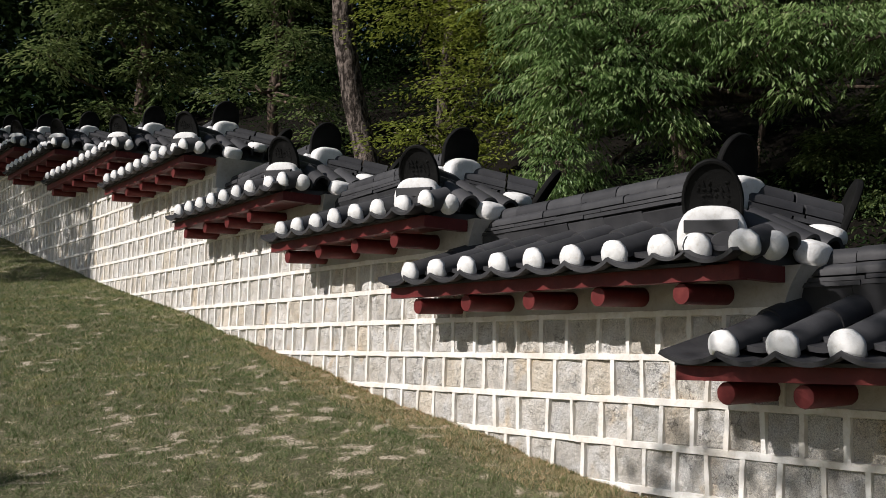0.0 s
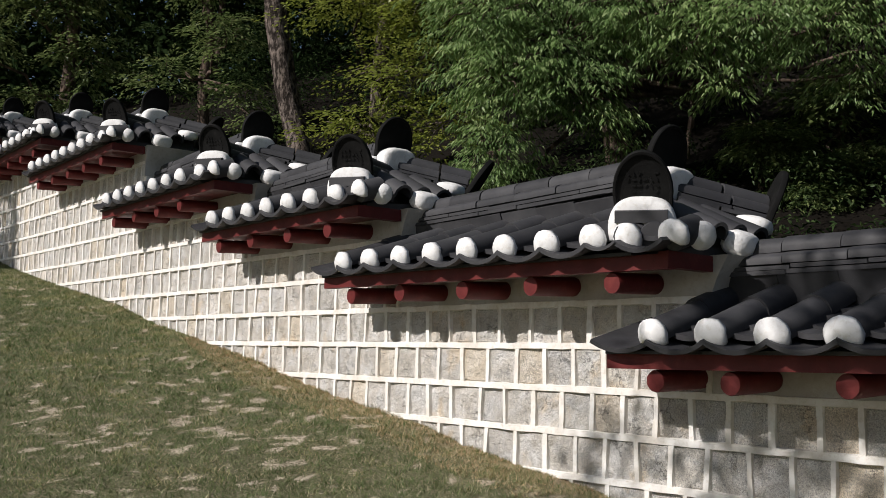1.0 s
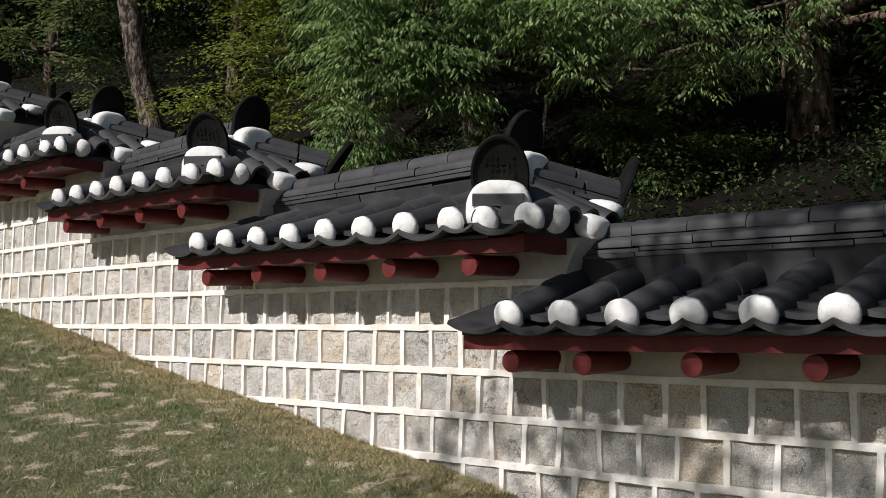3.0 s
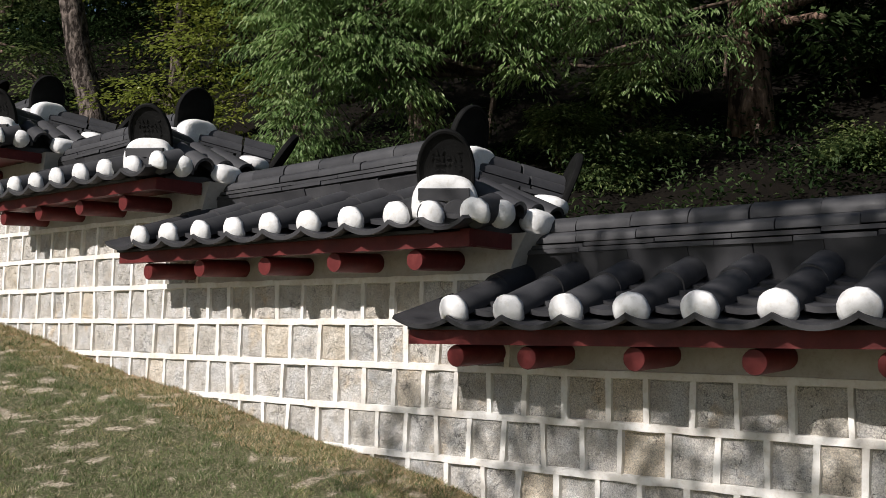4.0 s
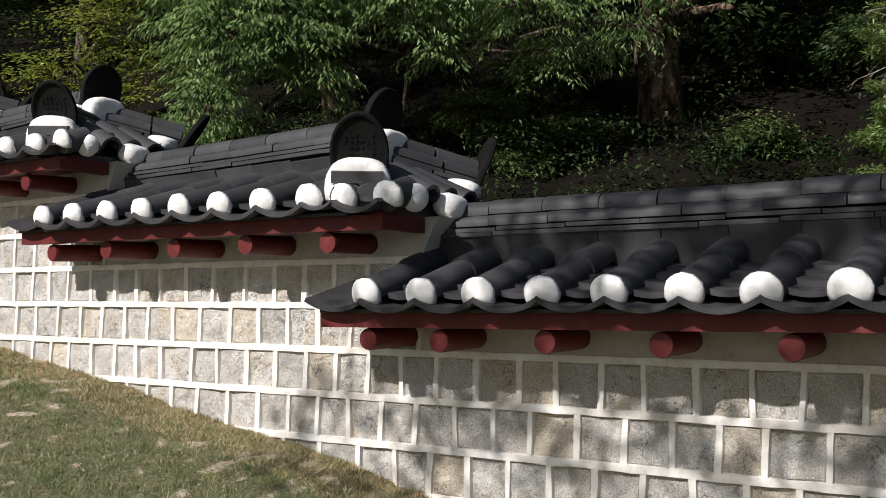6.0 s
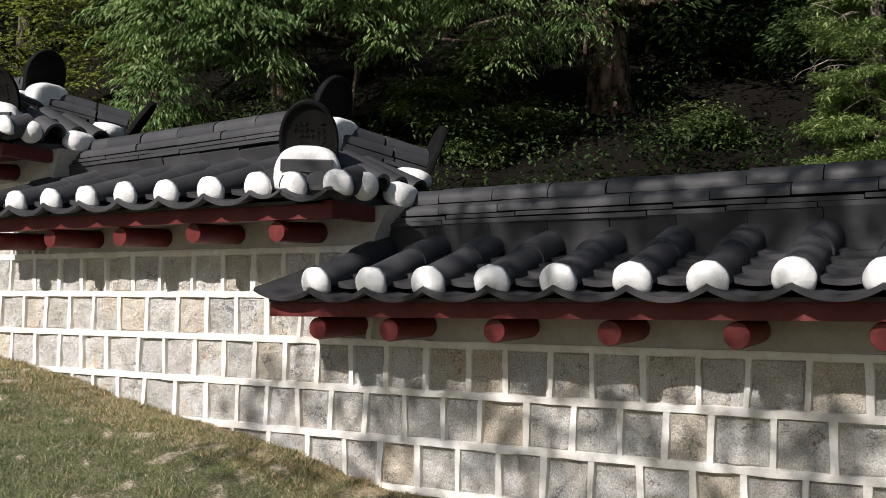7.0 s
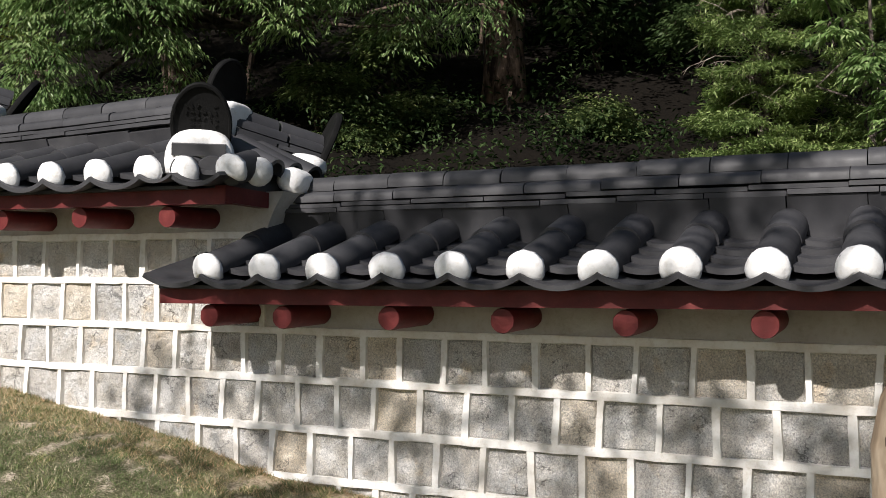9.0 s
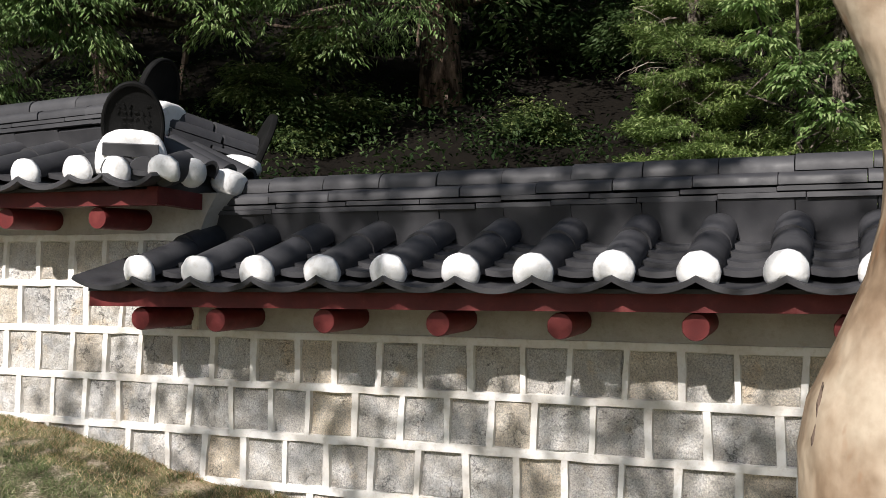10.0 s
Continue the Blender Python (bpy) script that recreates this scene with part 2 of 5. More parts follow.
def ground_material():
    k = Mat("turf_and_shaded_litter", 0.95, 0.1)
    turf = k.ramp(k.noise(70, 4, 0.7), [(0.32, (0.05, 0.055, 0.025)), (0.52, (0.15, 0.145, 0.085)), (0.7, (0.36, 0.33, 0.22))])
    soil = k.ramp(k.noise(55, 5, 0.85), [(0.38, (0.09, 0.07, 0.045)), (0.48, (0.42, 0.36, 0.275)), (0.6, (0.66, 0.58, 0.46))])
    ba = k.t.nodes.new("ShaderNodeAttribute")
    ba.attribute_name = "bare"
    ad = k.t.nodes.new("ShaderNodeMath"); ad.operation = "MULTIPLY_ADD"
    k.link(k.noise(75, 6, 0.8), ad.inputs[0]); ad.inputs[1].default_value = 1.3
    k.link(ba.outputs["Fac"], ad.inputs[2])
    bare = k.ramp(ad.outputs[0], [(0.58, (0, 0, 0)), (0.72, (1, 1, 1))])
    lawn = k.mix(bare, turf, soil)
    vg = k.t.nodes.new("ShaderNodeAttribute")
    vg.attribute_name = "verge"
    lawn = k.mix(vg.outputs["Fac"], lawn, k.ramp(k.noise(90, 4, 0.7), [(0.3, (0.26, 0.18, 0.10)), (0.7, (0.52, 0.39, 0.24))]))
    # Litter is near black: the wood's shade is painted into its colour.
    shaded_litter = k.ramp(k.noise(22, 6, 0.7), [(0.35, (0.006, 0.005, 0.004)), (0.6, (0.010, 0.008, 0.006)), (0.78, (0.020, 0.014, 0.010))])
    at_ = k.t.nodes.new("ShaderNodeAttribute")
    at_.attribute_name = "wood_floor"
    k.color(k.mix(at_.outputs["Fac"], lawn, shaded_litter))
    k.bump(k.noise(60, 4, 0.7), 0.8, 0.02)
    return k.m


GROUND = ground_material()


def grass_material():
    k = Mat("dry_lawn_grass", 0.7, 0.2)
    c = k.ramp(k.random(True), [(0.0, (0.078, 0.12, 0.04)), (0.4, (0.135, 0.18, 0.068)), (0.7, (0.225, 0.25, 0.115)), (0.88, (0.38, 0.35, 0.22)), (1.0, (0.58, 0.52, 0.38))])
    k.color(k.mix(0.7, c, k.ramp(k.noise(3.2, 5, 0.65), [(0.32, (0.55, 0.68, 0.55)), (0.5, (1, 1, 1)), (0.68, (1.55, 1.35, 1.2))]), "MULTIPLY"))
    return k.m


GRASS = grass_material()


def straw_material():
    k = Mat("dead_grass", 0.8, 0.2)
    k.color(k.ramp(k.random(True), [(0.0, (0.40, 0.27, 0.15)), (0.5, (0.60, 0.44, 0.27)), (0.9, (0.70, 0.56, 0.38)), (1.0, (0.34, 0.30, 0.16))]))
    return k.m


STRAW = straw_material()

# ---- ground ----
G_S = [-60, -40, -25, -15.8, -14.5, -13, -11.7, -10.6, -9, -7.2, -6.1, -4.9, -4.1, -3.5, -2.9, -2.4, -1.9, -1.45, -1, -0.67, -0.2, 0.1, 0.4, 0.68, 1.5, 3, 6, 12]
G_Z = [6.5, 5.2, 3.5, 1.89, 1.61, 1.36, 1.15, 0.95, 0.715, 0.46, 0.25, 0.07, -0.045, -0.165, -0.265, -0.335, -0.40, -0.505, -0.57, -0.61, -0.69, -0.765, -0.82, -0.845, -0.92, -1.0, -1.1, -1.2]


def wall_coords(x, y):
    """s and n of places on the plan, for arrays."""
    k = slice(None, None, 5)
    P, Tn, Nn, Sv = CXY[k], CT[k], CN[k], CS[k]
    s = np.empty(len(x)); n = np.empty(len(x))
    for a in range(0, len(x), 2000):
        q = np.stack([x[a:a + 2000], y[a:a + 2000]], 1)
        i = ((q[:, None, :] - P[None]) ** 2).sum(2).argmin(1)
        d = q - P[i]
        s[a:a + 2000] = Sv[i] + (d * Tn[i]).sum(1)
        n[a:a + 2000] = (d * Nn[i]).sum(1)
    return s, n


def ground_z(s, n):
    g = np.interp(s, G_S, G_Z)
    front = g - 0.12 * np.clip(n, 0, 6) - 0.02 * np.clip(n - 6, 0, 60)
    back = g + 0.10 + 0.46 * np.clip(-n - 0.5, 0, 70) + 0.05 * np.clip(-n - 30, 0, 200)
    return np.where(n > -0.25, front, back) + EYE


def bareness(x, y):
    """How bare the lawn is at a place: above 0 the soil shows."""
    if not (-12 < x < 6 and -2 < y < 20):
        return -0.6
    return noise.noise((x * 0.55, y * 0.55, 2)) * 0.18 + noise.noise((x * 2.6, y * 2.6, 3)) * 0.28 + noise.noise((x * 7.5, y * 7.5, 8)) * 0.62 + noise.noise((x * 17, y * 17, 5)) * 0.58 - 0.285


def lump_z(x, y):
    return noise.noise((x * 0.9, y * 0.9, 0)) * 0.03 + noise.noise((x * 3, y * 3, 5)) * 0.012


def build_ground():
    def axis(lo, hi, fine, reach):
        core = np.arange(lo, hi + fine / 2, fine)
        out = [reach * (k / 16.0) ** 2.2 + 0.4 * k for k in range(1, 17)]
        return np.concatenate([lo - np.array(out[::-1]), core, hi + np.array(out)])
    gx, gy = axis(-12, 6, 0.055, 700), axis(-2, 20, 0.055, 700)
    X, Y = np.meshgrid(gx, gy)
    s, n = wall_coords(X.ravel(), Y.ravel())
    z = ground_z(s, n)
    lump = np.array([lump_z(x, y) for x, y in zip(X.ravel(), Y.ravel())])
    z = z + np.where(n > -0.25, lump * np.clip(abs(n) * 2, 0.3, 1), lump * 4)
    nx = len(gx)
    i = (np.arange(len(gy) - 1)[:, None] * nx + np.arange(nx - 1)[None]).ravel()
    me = mesh_of("ground", np.stack([X.ravel(), Y.ravel(), z], 1), np.stack([i, i + 1, i + nx + 1, i + nx], 1), GROUND, True)
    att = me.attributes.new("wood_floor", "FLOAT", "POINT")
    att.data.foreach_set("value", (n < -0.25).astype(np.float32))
    br = me.attributes.new("bare", "FLOAT", "POINT")
    br.data.foreach_set("value", np.array([bareness(x, y) for x, y in zip(X.ravel(), Y.ravel())], np.float32))
    ver = me.attributes.new("verge", "FLOAT", "POINT")
    ver.data.foreach_set("value", np.where(n < -0.25, 0, 0.75 * np.exp(-np.clip(n, 0, 9) / 0.14)).astype(np.float32))
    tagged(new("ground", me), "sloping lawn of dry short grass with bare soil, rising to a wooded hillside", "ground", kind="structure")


build_ground()


def blades(name, label, material, N, seed, s0, s1, reach, bend, h0, h1, thin, lay=0.75):
    """Short blades in tufts, thin where the soil is bare."""
    rng = np.random.default_rng(seed)
    s = rng.uniform(s0, s1, N)
    n = rng.uniform(0.0, 1.0, N) ** bend * np.interp(s, reach[0], reach[1])
    x = np.interp(s, CS, CXY[:, 0]) + n * np.interp(s, CS, CN[:, 0])
    y = np.interp(s, CS, CXY[:, 1]) + n * np.interp(s, CS, CN[:, 1])
    tuft = np.array([bareness(a, b) for a, b in zip(x, y)])
    keep = tuft < rng.uniform(-0.27, 0.25, N) + thin
    far = np.hypot(x, y)
    keep &= rng.random(N) < np.clip(9.0 / far, 0.4, 1)
    s, n, x, y, far = s[keep], n[keep], x[keep], y[keep], far[keep]
    m = len(x)
    z = ground_z(s, n) - 0.004 + np.array([lump_z(a, b) for a, b in zip(x, y)]) * np.clip(n * 2, 0.3, 1)
    hgt = rng.uniform(h0, h1, m) * np.array([1.0 + 0.9 * noise.noise((a * 9, b * 9, 4)) for a, b in zip(x, y)])
    a = rng.uniform(0, 2 * np.pi, m)
    wdt = rng.uniform(0.0013, 0.0027, m) * np.clip(far / 6, 1, 2.0)
    lean = rng.normal(0, lay, (m, 2)) * hgt[:, None]
    p = np.stack([x, y, z], 1)
    sd = np.stack([np.cos(a), np.sin(a), np.zeros(m)], 1) * wdt[:, None]
    top = p + np.concatenate([lean, hgt[:, None]], 1)
    co = np.stack([p - sd, p + sd, top], 1).reshape(-1, 3)
    tri = np.arange(3 * m).reshape(-1, 3)
    me = bpy.data.meshes.new(name)
    me.vertices.add(len(co)); me.vertices.foreach_set("co", co.astype(np.float32).ravel())
    me.loops.add(tri.size); me.loops.foreach_set("vertex_index", tri.astype(np.int32).ravel())
    me.polygons.add(m); me.polygons.foreach_set("loop_start", np.arange(0, tri.size, 3, dtype=np.int32))
    me.materials.append(material)
    me.update(calc_edges=True)
    tagged(new(name, me), label, "grass", kind="stuff")


blades("lawn_grass", "short dry green and straw coloured lawn grass", GRASS, 1000000, 5, -17, 2.2, ([-17, -8, 0, 2.2], [5.0, 5.0, 3.6, 2.8]), 1.1, 0.008, 0.032, 0.0)
blades("straw_litter", "scattered straw and dead blades on the bare soil", STRAW, 100000, 7, -14, 2.2, ([-14, -8, 0, 2.2], [4.5, 4.5, 3.4, 2.6]), 1.0, 0.003, 0.009, 0.35, 3.0)
blades("dead_grass", "strip of dead straw-brown grass at the foot of the wall", STRAW, 44000, 6, -5.2, 2.0, ([-5.2, -4, 0, 2.0], [0.1, 0.35, 0.42, 0.26]), 1.5, 0.008, 0.026, -0.05)

# ---- sections of the roofed wall, from the lowest up the hill ----
# left end, gable end, height of the eave caps from eye level, joint line where the stone ends, rise of the ridge, rise of the eave
SECTIONS = [
    (-0.09, 5.6, 0.120, -1, 0.03, 0.050),
    (-2.46, 0.335, 0.567, 1, 0.085, -0.01),
    (-4.32, -2.02, 1.00, 3, 0.08, 0.0),
    (-6.70, -4.06, 1.40, 5, 0.08, 0.0),
    (-9.31, -6.45, 2.06, 8, 0.08, 0.0),
    (-12.24, -8.87, 2.48, 10, 0.08, 0.0),
    (-14.87, -11.85, 2.97, 12, 0.08, 0.0),
    (-17.60, -14.50, 3.42, 14, 0.08, 0.0),
    (-20.60, -17.20, 3.90, 16, 0.08, 0.0),
]
THICK = 0.44
MID = -THICK / 2
EAVE = 0.42
SLOPE = 0.33
TILT = math.degrees(math.atan(SLOPE))
PITCH = 0.289
OVER = 0.12       # how far a roof reaches past the end of its wall
END_OF = {i: (sec[1] - OVER) for i, sec in enumerate(SECTIONS)}


def line_z(k):
    return Z0 + k * H


def sweep(name, s0, s1, profile, material, ds=0.1, wob=0.0, seed=0, dz=None, smooth=False):
    """A closed profile of (n, z) carried along the wall from s0 to s1."""
    m = max(1, int(round((s1 - s0) / ds)))
    vs, fs = [], []
    k = len(profile)
    for i in range(m + 1):
        s = s0 + (s1 - s0) * i / m
        for j, (n, z) in enumerate(profile):
            w = wob * noise.noise((s * 7, j * 3.1, seed)) if wob else 0
            vs.append(W(s, n, z + w + (dz(s) if dz else 0)))
    for i in range(m):
        for j in range(k):
            a, b = i * k + j, i * k + (j + 1) % k
            fs.append((a, b, b + k, a + k))
    fs.append(tuple(range(k)))
    fs.append(tuple(m * k + j for j in reversed(range(k))))
    bm = bmesh.new()
    bv = [bm.verts.new(v) for v in vs]
    for f in fs:
        bm.faces.new([bv[i] for i in f])
    return from_bm(name, bm, material, smooth)


# ---- wall: core, stones, joints ----
def build_wall():
    wall = thing("wall_1", Matrix(), "stepped boundary wall of square granite blocks with proud white joints", "wall", kind="structure")
    for i, (sl, sg, zc, top, rr, er) in enumerate(SECTIONS):
        e = END_OF[i]
        left = END_OF[i + 1] if i + 1 < len(SECTIONS) else sl
        g0 = float(np.interp(e, G_S, G_Z)) - 0.6
        put("core", sweep("core", left, e, [(-0.014, g0), (-0.014, line_z(top)), (-THICK + 0.014, line_z(top)), (-THICK + 0.014, g0)], MORTAR, 0.25), wall, Matrix())
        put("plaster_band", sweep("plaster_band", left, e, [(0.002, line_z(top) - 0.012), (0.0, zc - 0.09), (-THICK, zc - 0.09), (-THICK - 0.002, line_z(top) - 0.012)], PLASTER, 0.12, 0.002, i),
            wall, Matrix(), "smooth lime plaster band, its white greyed for the shade under the eaves")
    return wall


def rock(seed):
    """A squared block of unit size, its face to -y: a cleft face of broken facets with worn, uneven edges."""
    bm = bmesh.new()
    r = random.Random(seed)
    xs = [-0.5, -0.44, -0.27, -0.09, 0.09, 0.27, 0.44, 0.5]
    last = len(xs) - 1
    cuts = [(r.uniform(-1, 1), r.uniform(-1, 1), r.uniform(-0.35, 0.35), r.uniform(0.25, 0.8)) for _ in range(3)]
    skew = (r.uniform(-0.10, 0.10), r.uniform(-0.10, 0.10))
    grid = {}
    for a, x in enumerate(xs):
        for b, z in enumerate(xs):
            ea, eb = a in (0, last), b in (0, last)
            wear = 0.96 if ea and eb else 1.0
            y = -0.06 + skew[0] * x + skew[1] * z + 0.07 * noise.noise((x * 3.1, z * 3.1, seed * 7.3)) + 0.05 * noise.noise((x * 8, z * 8, seed * 3.1))
            for cx, cz, off, deep in cuts:
                y += deep * max(0.0, (x * cx + z * cz) - off) * 0.45
            if ea or eb:
                y = 0.115 + 0.03 * noise.noise((x * 6, z * 6, seed))
            grid[a, b] = bm.verts.new((x * wear + r.uniform(-.013, .013), min(y, 0.14), z * wear + r.uniform(-.013, .013)))
    for a in range(last):
        for b in range(last):
            bm.faces.new((grid[a, b], grid[a + 1, b], grid[a + 1, b + 1], grid[a, b + 1]))
    ring = [grid[a, 0] for a in range(last + 1)] + [grid[last, b] for b in range(1, last + 1)] + [grid[a, last] for a in range(last - 1, -1, -1)] + [grid[0, b] for b in range(last - 1, 0, -1)]
    back = [bm.verts.new((v.co.x, 0.55, v.co.z)) for v in ring]
    for k in range(len(ring)):
        j = (k + 1) % len(ring)
        bm.faces.new((ring[j], ring[k], back[k], back[j]))
    return bm


JOINTS = {   # upright joints of the courses that the camera passes nearest
    1: [-2.261, -2.025, -1.826, -1.621, -1.393, -1.179, -0.935, -0.716, -0.508, -0.312, -0.1],
    0: [-3.578, -3.342, -3.05, -2.827, -2.589, -2.352, -2.141, -1.924, -1.714, -1.496, -1.272, -1.036, -0.823, -0.616, -0.411, -0.2],
    -1: [-2.46, -2.232, -2.005, -1.808, -1.59, -1.332, -1.129, -0.903, -0.695, -0.486, -0.289, -0.085, 0.116, 0.316, 0.533, 0.756, 0.937,
         1.149, 1.338, 1.559, 1.785, 1.974, 2.198, 2.412, 2.617, 2.855],
    -2: [-1.485, -1.278, -1.039, -0.812, -0.596, -0.401, -0.2, 0.0, 0.202, 0.423, 0.627, 0.813, 1.04, 1.255, 1.461, 1.652, 1.833, 2.071, 2.287, 2.509, 2.77],
    -3: [0.088, 0.287, 0.495, 0.705, 0.908, 1.12, 1.334, 1.549, 1.763, 1.961, 2.184, 2.399, 2.623],
}


def build_masonry(wall):
    rng = random.Random(11)
    rocks = [from_bm("stone", rock(k), STONE) for k in range(16)]
    far = bmesh.new()
    joints = bmesh.new()

    def bar(s0, s1, z0, z1, n0, n1, wob, ds=0.07):
        """A joint of mortar standing proud, with hand-drawn edges."""
        m = max(1, int(round((s1 - s0) / ds)))
        prev = None
        for i in range(m + 1):
            s = s0 + (s1 - s0) * i / m
            w0 = wob * noise.noise((s * 9, z0 * 31, 1)); w1 = wob * noise.noise((s * 9, z1 * 31, 2))
            cur = [joints.verts.new(W(s, n, z)) for n, z in ((n0, z0 + w0 - 0.003), (n1, z0 + w0 + 0.002), (n1, z1 + w1 - 0.002), (n0, z1 + w1 + 0.003))]
            if prev:
                for j in range(3):
                    joints.faces.new((prev[j], cur[j], cur[j + 1], prev[j + 1]))
            prev = cur

    def upright(s, z0, z1, w, n0, n1):
        m = 4
        prev = None
        lean = rng.uniform(-0.006, 0.006)
        for i in range(m + 1):
            z = z0 + (z1 - z0) * i / m
            sc = s + lean * (i / m - 0.5) * 2 + 0.003 * noise.noise((s * 13, z * 17, 4))
            ww = w * (1 + 0.3 * noise.noise((s * 5, z * 23, 7)))
            cur = [joints.verts.new(W(sc + a, n, z)) for a, n in ((-ww / 2 - 0.003, n0), (-ww / 2, n1), (ww / 2, n1), (ww / 2 + 0.003, n0))]
            if prev:
                for j in range(3):
                    joints.faces.new((prev[j], cur[j], cur[j + 1], prev[j + 1]))
            prev = cur

    count = 0
    lo, hi = -20.0, 5.2
    for k in range(-7, 17):
        zb, zt = line_z(k - 1), line_z(k)
        # reach of this course: below each section's top line, above the ground
        spans = []
        for i, sec in enumerate(SECTIONS):
            left = END_OF[i + 1] if i + 1 < len(SECTIONS) else sec[0]
            if k <= sec[3]:
                spans.append((left, END_OF[i]))
        if not spans:
            continue
        s_lo, s_hi = min(a for a, b in spans), max(b for a, b in spans)
        cand = np.arange(s_lo, s_hi, 0.1)
        gz = np.interp(cand, G_S, G_Z)
        vis = cand[gz < zt + 0.05]
        if not len(vis):
            continue
        s_lo = max(s_lo, vis.min() - 0.3)
        known = JOINTS.get(k, [])
        js = list(known)
        s = known[0] if known else s_hi - rng.uniform(0, 0.2)
        if not known:
            js = [s]
        while s > s_lo:
            s -= rng.uniform(0.175, 0.25)
            js.append(s)
        s = max(js)
        while s < s_hi - 0.12:
            s += rng.uniform(0.19, 0.25)
            js.append(min(s, s_hi))
        js = sorted(j for j in js if s_lo - 0.3 <= j <= s_hi)
        bar(js[0], s_hi, zt - 0.017, zt + 0.017, -0.014, 0.013, 0.006)
        for a, b in zip(js, js[1:]):
            gap = 0.026
            upright(b, zb + 0.012, zt - 0.012, gap * rng.uniform(0.8, 1.25), -0.014, 0.011)
            w, h = b - a - 0.018, H - 0.026
            if w < 0.05:
                continue
            m = at((a + b) / 2, 0.0, (zb + zt) / 2) @ Matrix.Diagonal((w, 0.085, h, 1))
            me = rocks[rng.randrange(16)]
            if -4.6 < (a + b) / 2 < 3.3 and count < 298:
                put("stone", me, wall, m)
                count += 1
            else:
                tmp = rock(rng.randrange(16))
                tmp.transform(m)
                base = {}
                for v in tmp.verts:
                    base[v] = far.verts.new(v.co)
                for f in tmp.faces:
                    far.faces.new([base[v] for v in f.verts])
                tmp.free()
    tagged(put("more_stone", from_bm("more_stone", far, STONE_FAR), wall, Matrix()), kind="stuff")
    put("joint", from_bm("joint", joints, MORTAR, False), wall, Matrix(), "proud white lime mortar joints")


# ---- roofs ----
def arc_tile(name, r, length, thick, a0, a1, seg, taper=1.0, bell=0.0):
    """A bent tile along y (from 0 to length): an arc of the circle of radius r about the y axis between the angles a0 and a1."""
    bm = bmesh.new()
    rings = []
    for y, k in ((0, 1.0), (length, taper)):
        o, i = [], []
        for j in range(seg + 1):
            a = radians(a0 + (a1 - a0) * j / seg)
            o.append(bm.verts.new((r * k * math.cos(a), y, r * k * math.sin(a))))
            i.append(bm.verts.new(((r * k - thick) * math.cos(a), y, (r * k - thick) * math.sin(a))))
        rings.append((o, i))
    (o0, i0), (o1, i1) = rings
    for j in range(seg):
        bm.faces.new((o0[j], o0[j + 1], o1[j + 1], o1[j]))
        bm.faces.new((i0[j + 1], i0[j], i1[j], i1[j + 1]))
        bm.faces.new((o0[j + 1], o0[j], i0[j], i0[j + 1]))
        bm.faces.new((o1[j], o1[j + 1], i1[j + 1], i1[j]))
    bm.faces.new((o0[0], o1[0], i1[0], i0[0]))
    bm.faces.new((o0[seg], i0[seg], i1[seg], o1[seg]))
    return bm


def smooth_sharp(me, deg=40):
    bm = bmesh.new(); bm.from_mesh(me)
    for e in bm.edges:
        e.smooth = not (len(e.link_faces) == 2 and e.calc_face_angle(0) > radians(deg))
    for f in bm.faces:
        f.smooth = True
    bm.to_mesh(me); bm.free()
    return me


R_COVER = 0.072
COVER_LOW = smooth_sharp(from_bm("cover_tile", arc_tile("c", R_COVER, 0.36, 0.018, -12, 192, 12, 0.95), TILE))
COVER_HIGH = smooth_sharp(from_bm("cover_tile", arc_tile("c", R_COVER * 1.02, 0.25, 0.018, -12, 192, 12, 0.97), TILE))
R_PAN = 0.25
PAN = smooth_sharp(from_bm("pan_tile", arc_tile("p", R_PAN, 0.16, -0.022, 234.7, 305.3, 10), TILE))
PAN_EAVE = smooth_sharp(from_bm("pan_tile", arc_tile("p", R_PAN, 0.20, -0.020, 235.3, 304.7, 12), TILE))


def cap_mesh(seed, notched=True):
    """White plaster stop in the end of a cover tile: a bulged disc with a hand-smeared rim, notched where two pans meet."""
    r = random.Random(seed)
    bm = bmesh.new()
    rings, seg = 6, 22
    top = bm.verts.new((0, -0.038, 0))
    prev = None
    for k in range(1, rings + 1):
        f = (k / rings) ** 0.75
        cur = []
        for j in range(seg):
            a = 2 * math.pi * j / seg
            rim = 1 + (0.03 if k == rings else 0.01) * r.uniform(-1, 1)
            rad = 0.0755 * f * rim
            x, z = rad * math.cos(a), rad * math.sin(a)
            if notched:
                z = max(z, (-0.016 - 0.026 * min(1, abs(x) / 0.05)) * min(1, f * 1.2) + (r.uniform(-.003, .003) if k == rings else 0))
            cur.append(bm.verts.new((x, -0.038 * (1 - f ** 2.5) + r.uniform(-.0012, .0012), z)))
        for j in range(seg):
            if prev:
                bm.faces.new((prev[j], prev[(j + 1) % seg], cur[(j + 1) % seg], cur[j]))
            else:
                bm.faces.new((top, cur[(j + 1) % seg], cur[j]))
        prev = cur
    back = [bm.verts.new((v.co.x * 0.98, 0.022 + r.uniform(-.007, .007), v.co.z * 0.98)) for v in prev]
    for j in range(seg):
        bm.faces.new((prev[j], prev[(j + 1) % seg], back[(j + 1) % seg], back[j]))
    bm.faces.new(back)
    return from_bm("plaster_cap", bm, CAP, True)


CAPS = [cap_mesh(k) for k in range(6)]
CORNER_CAP = cap_mesh(9, False)


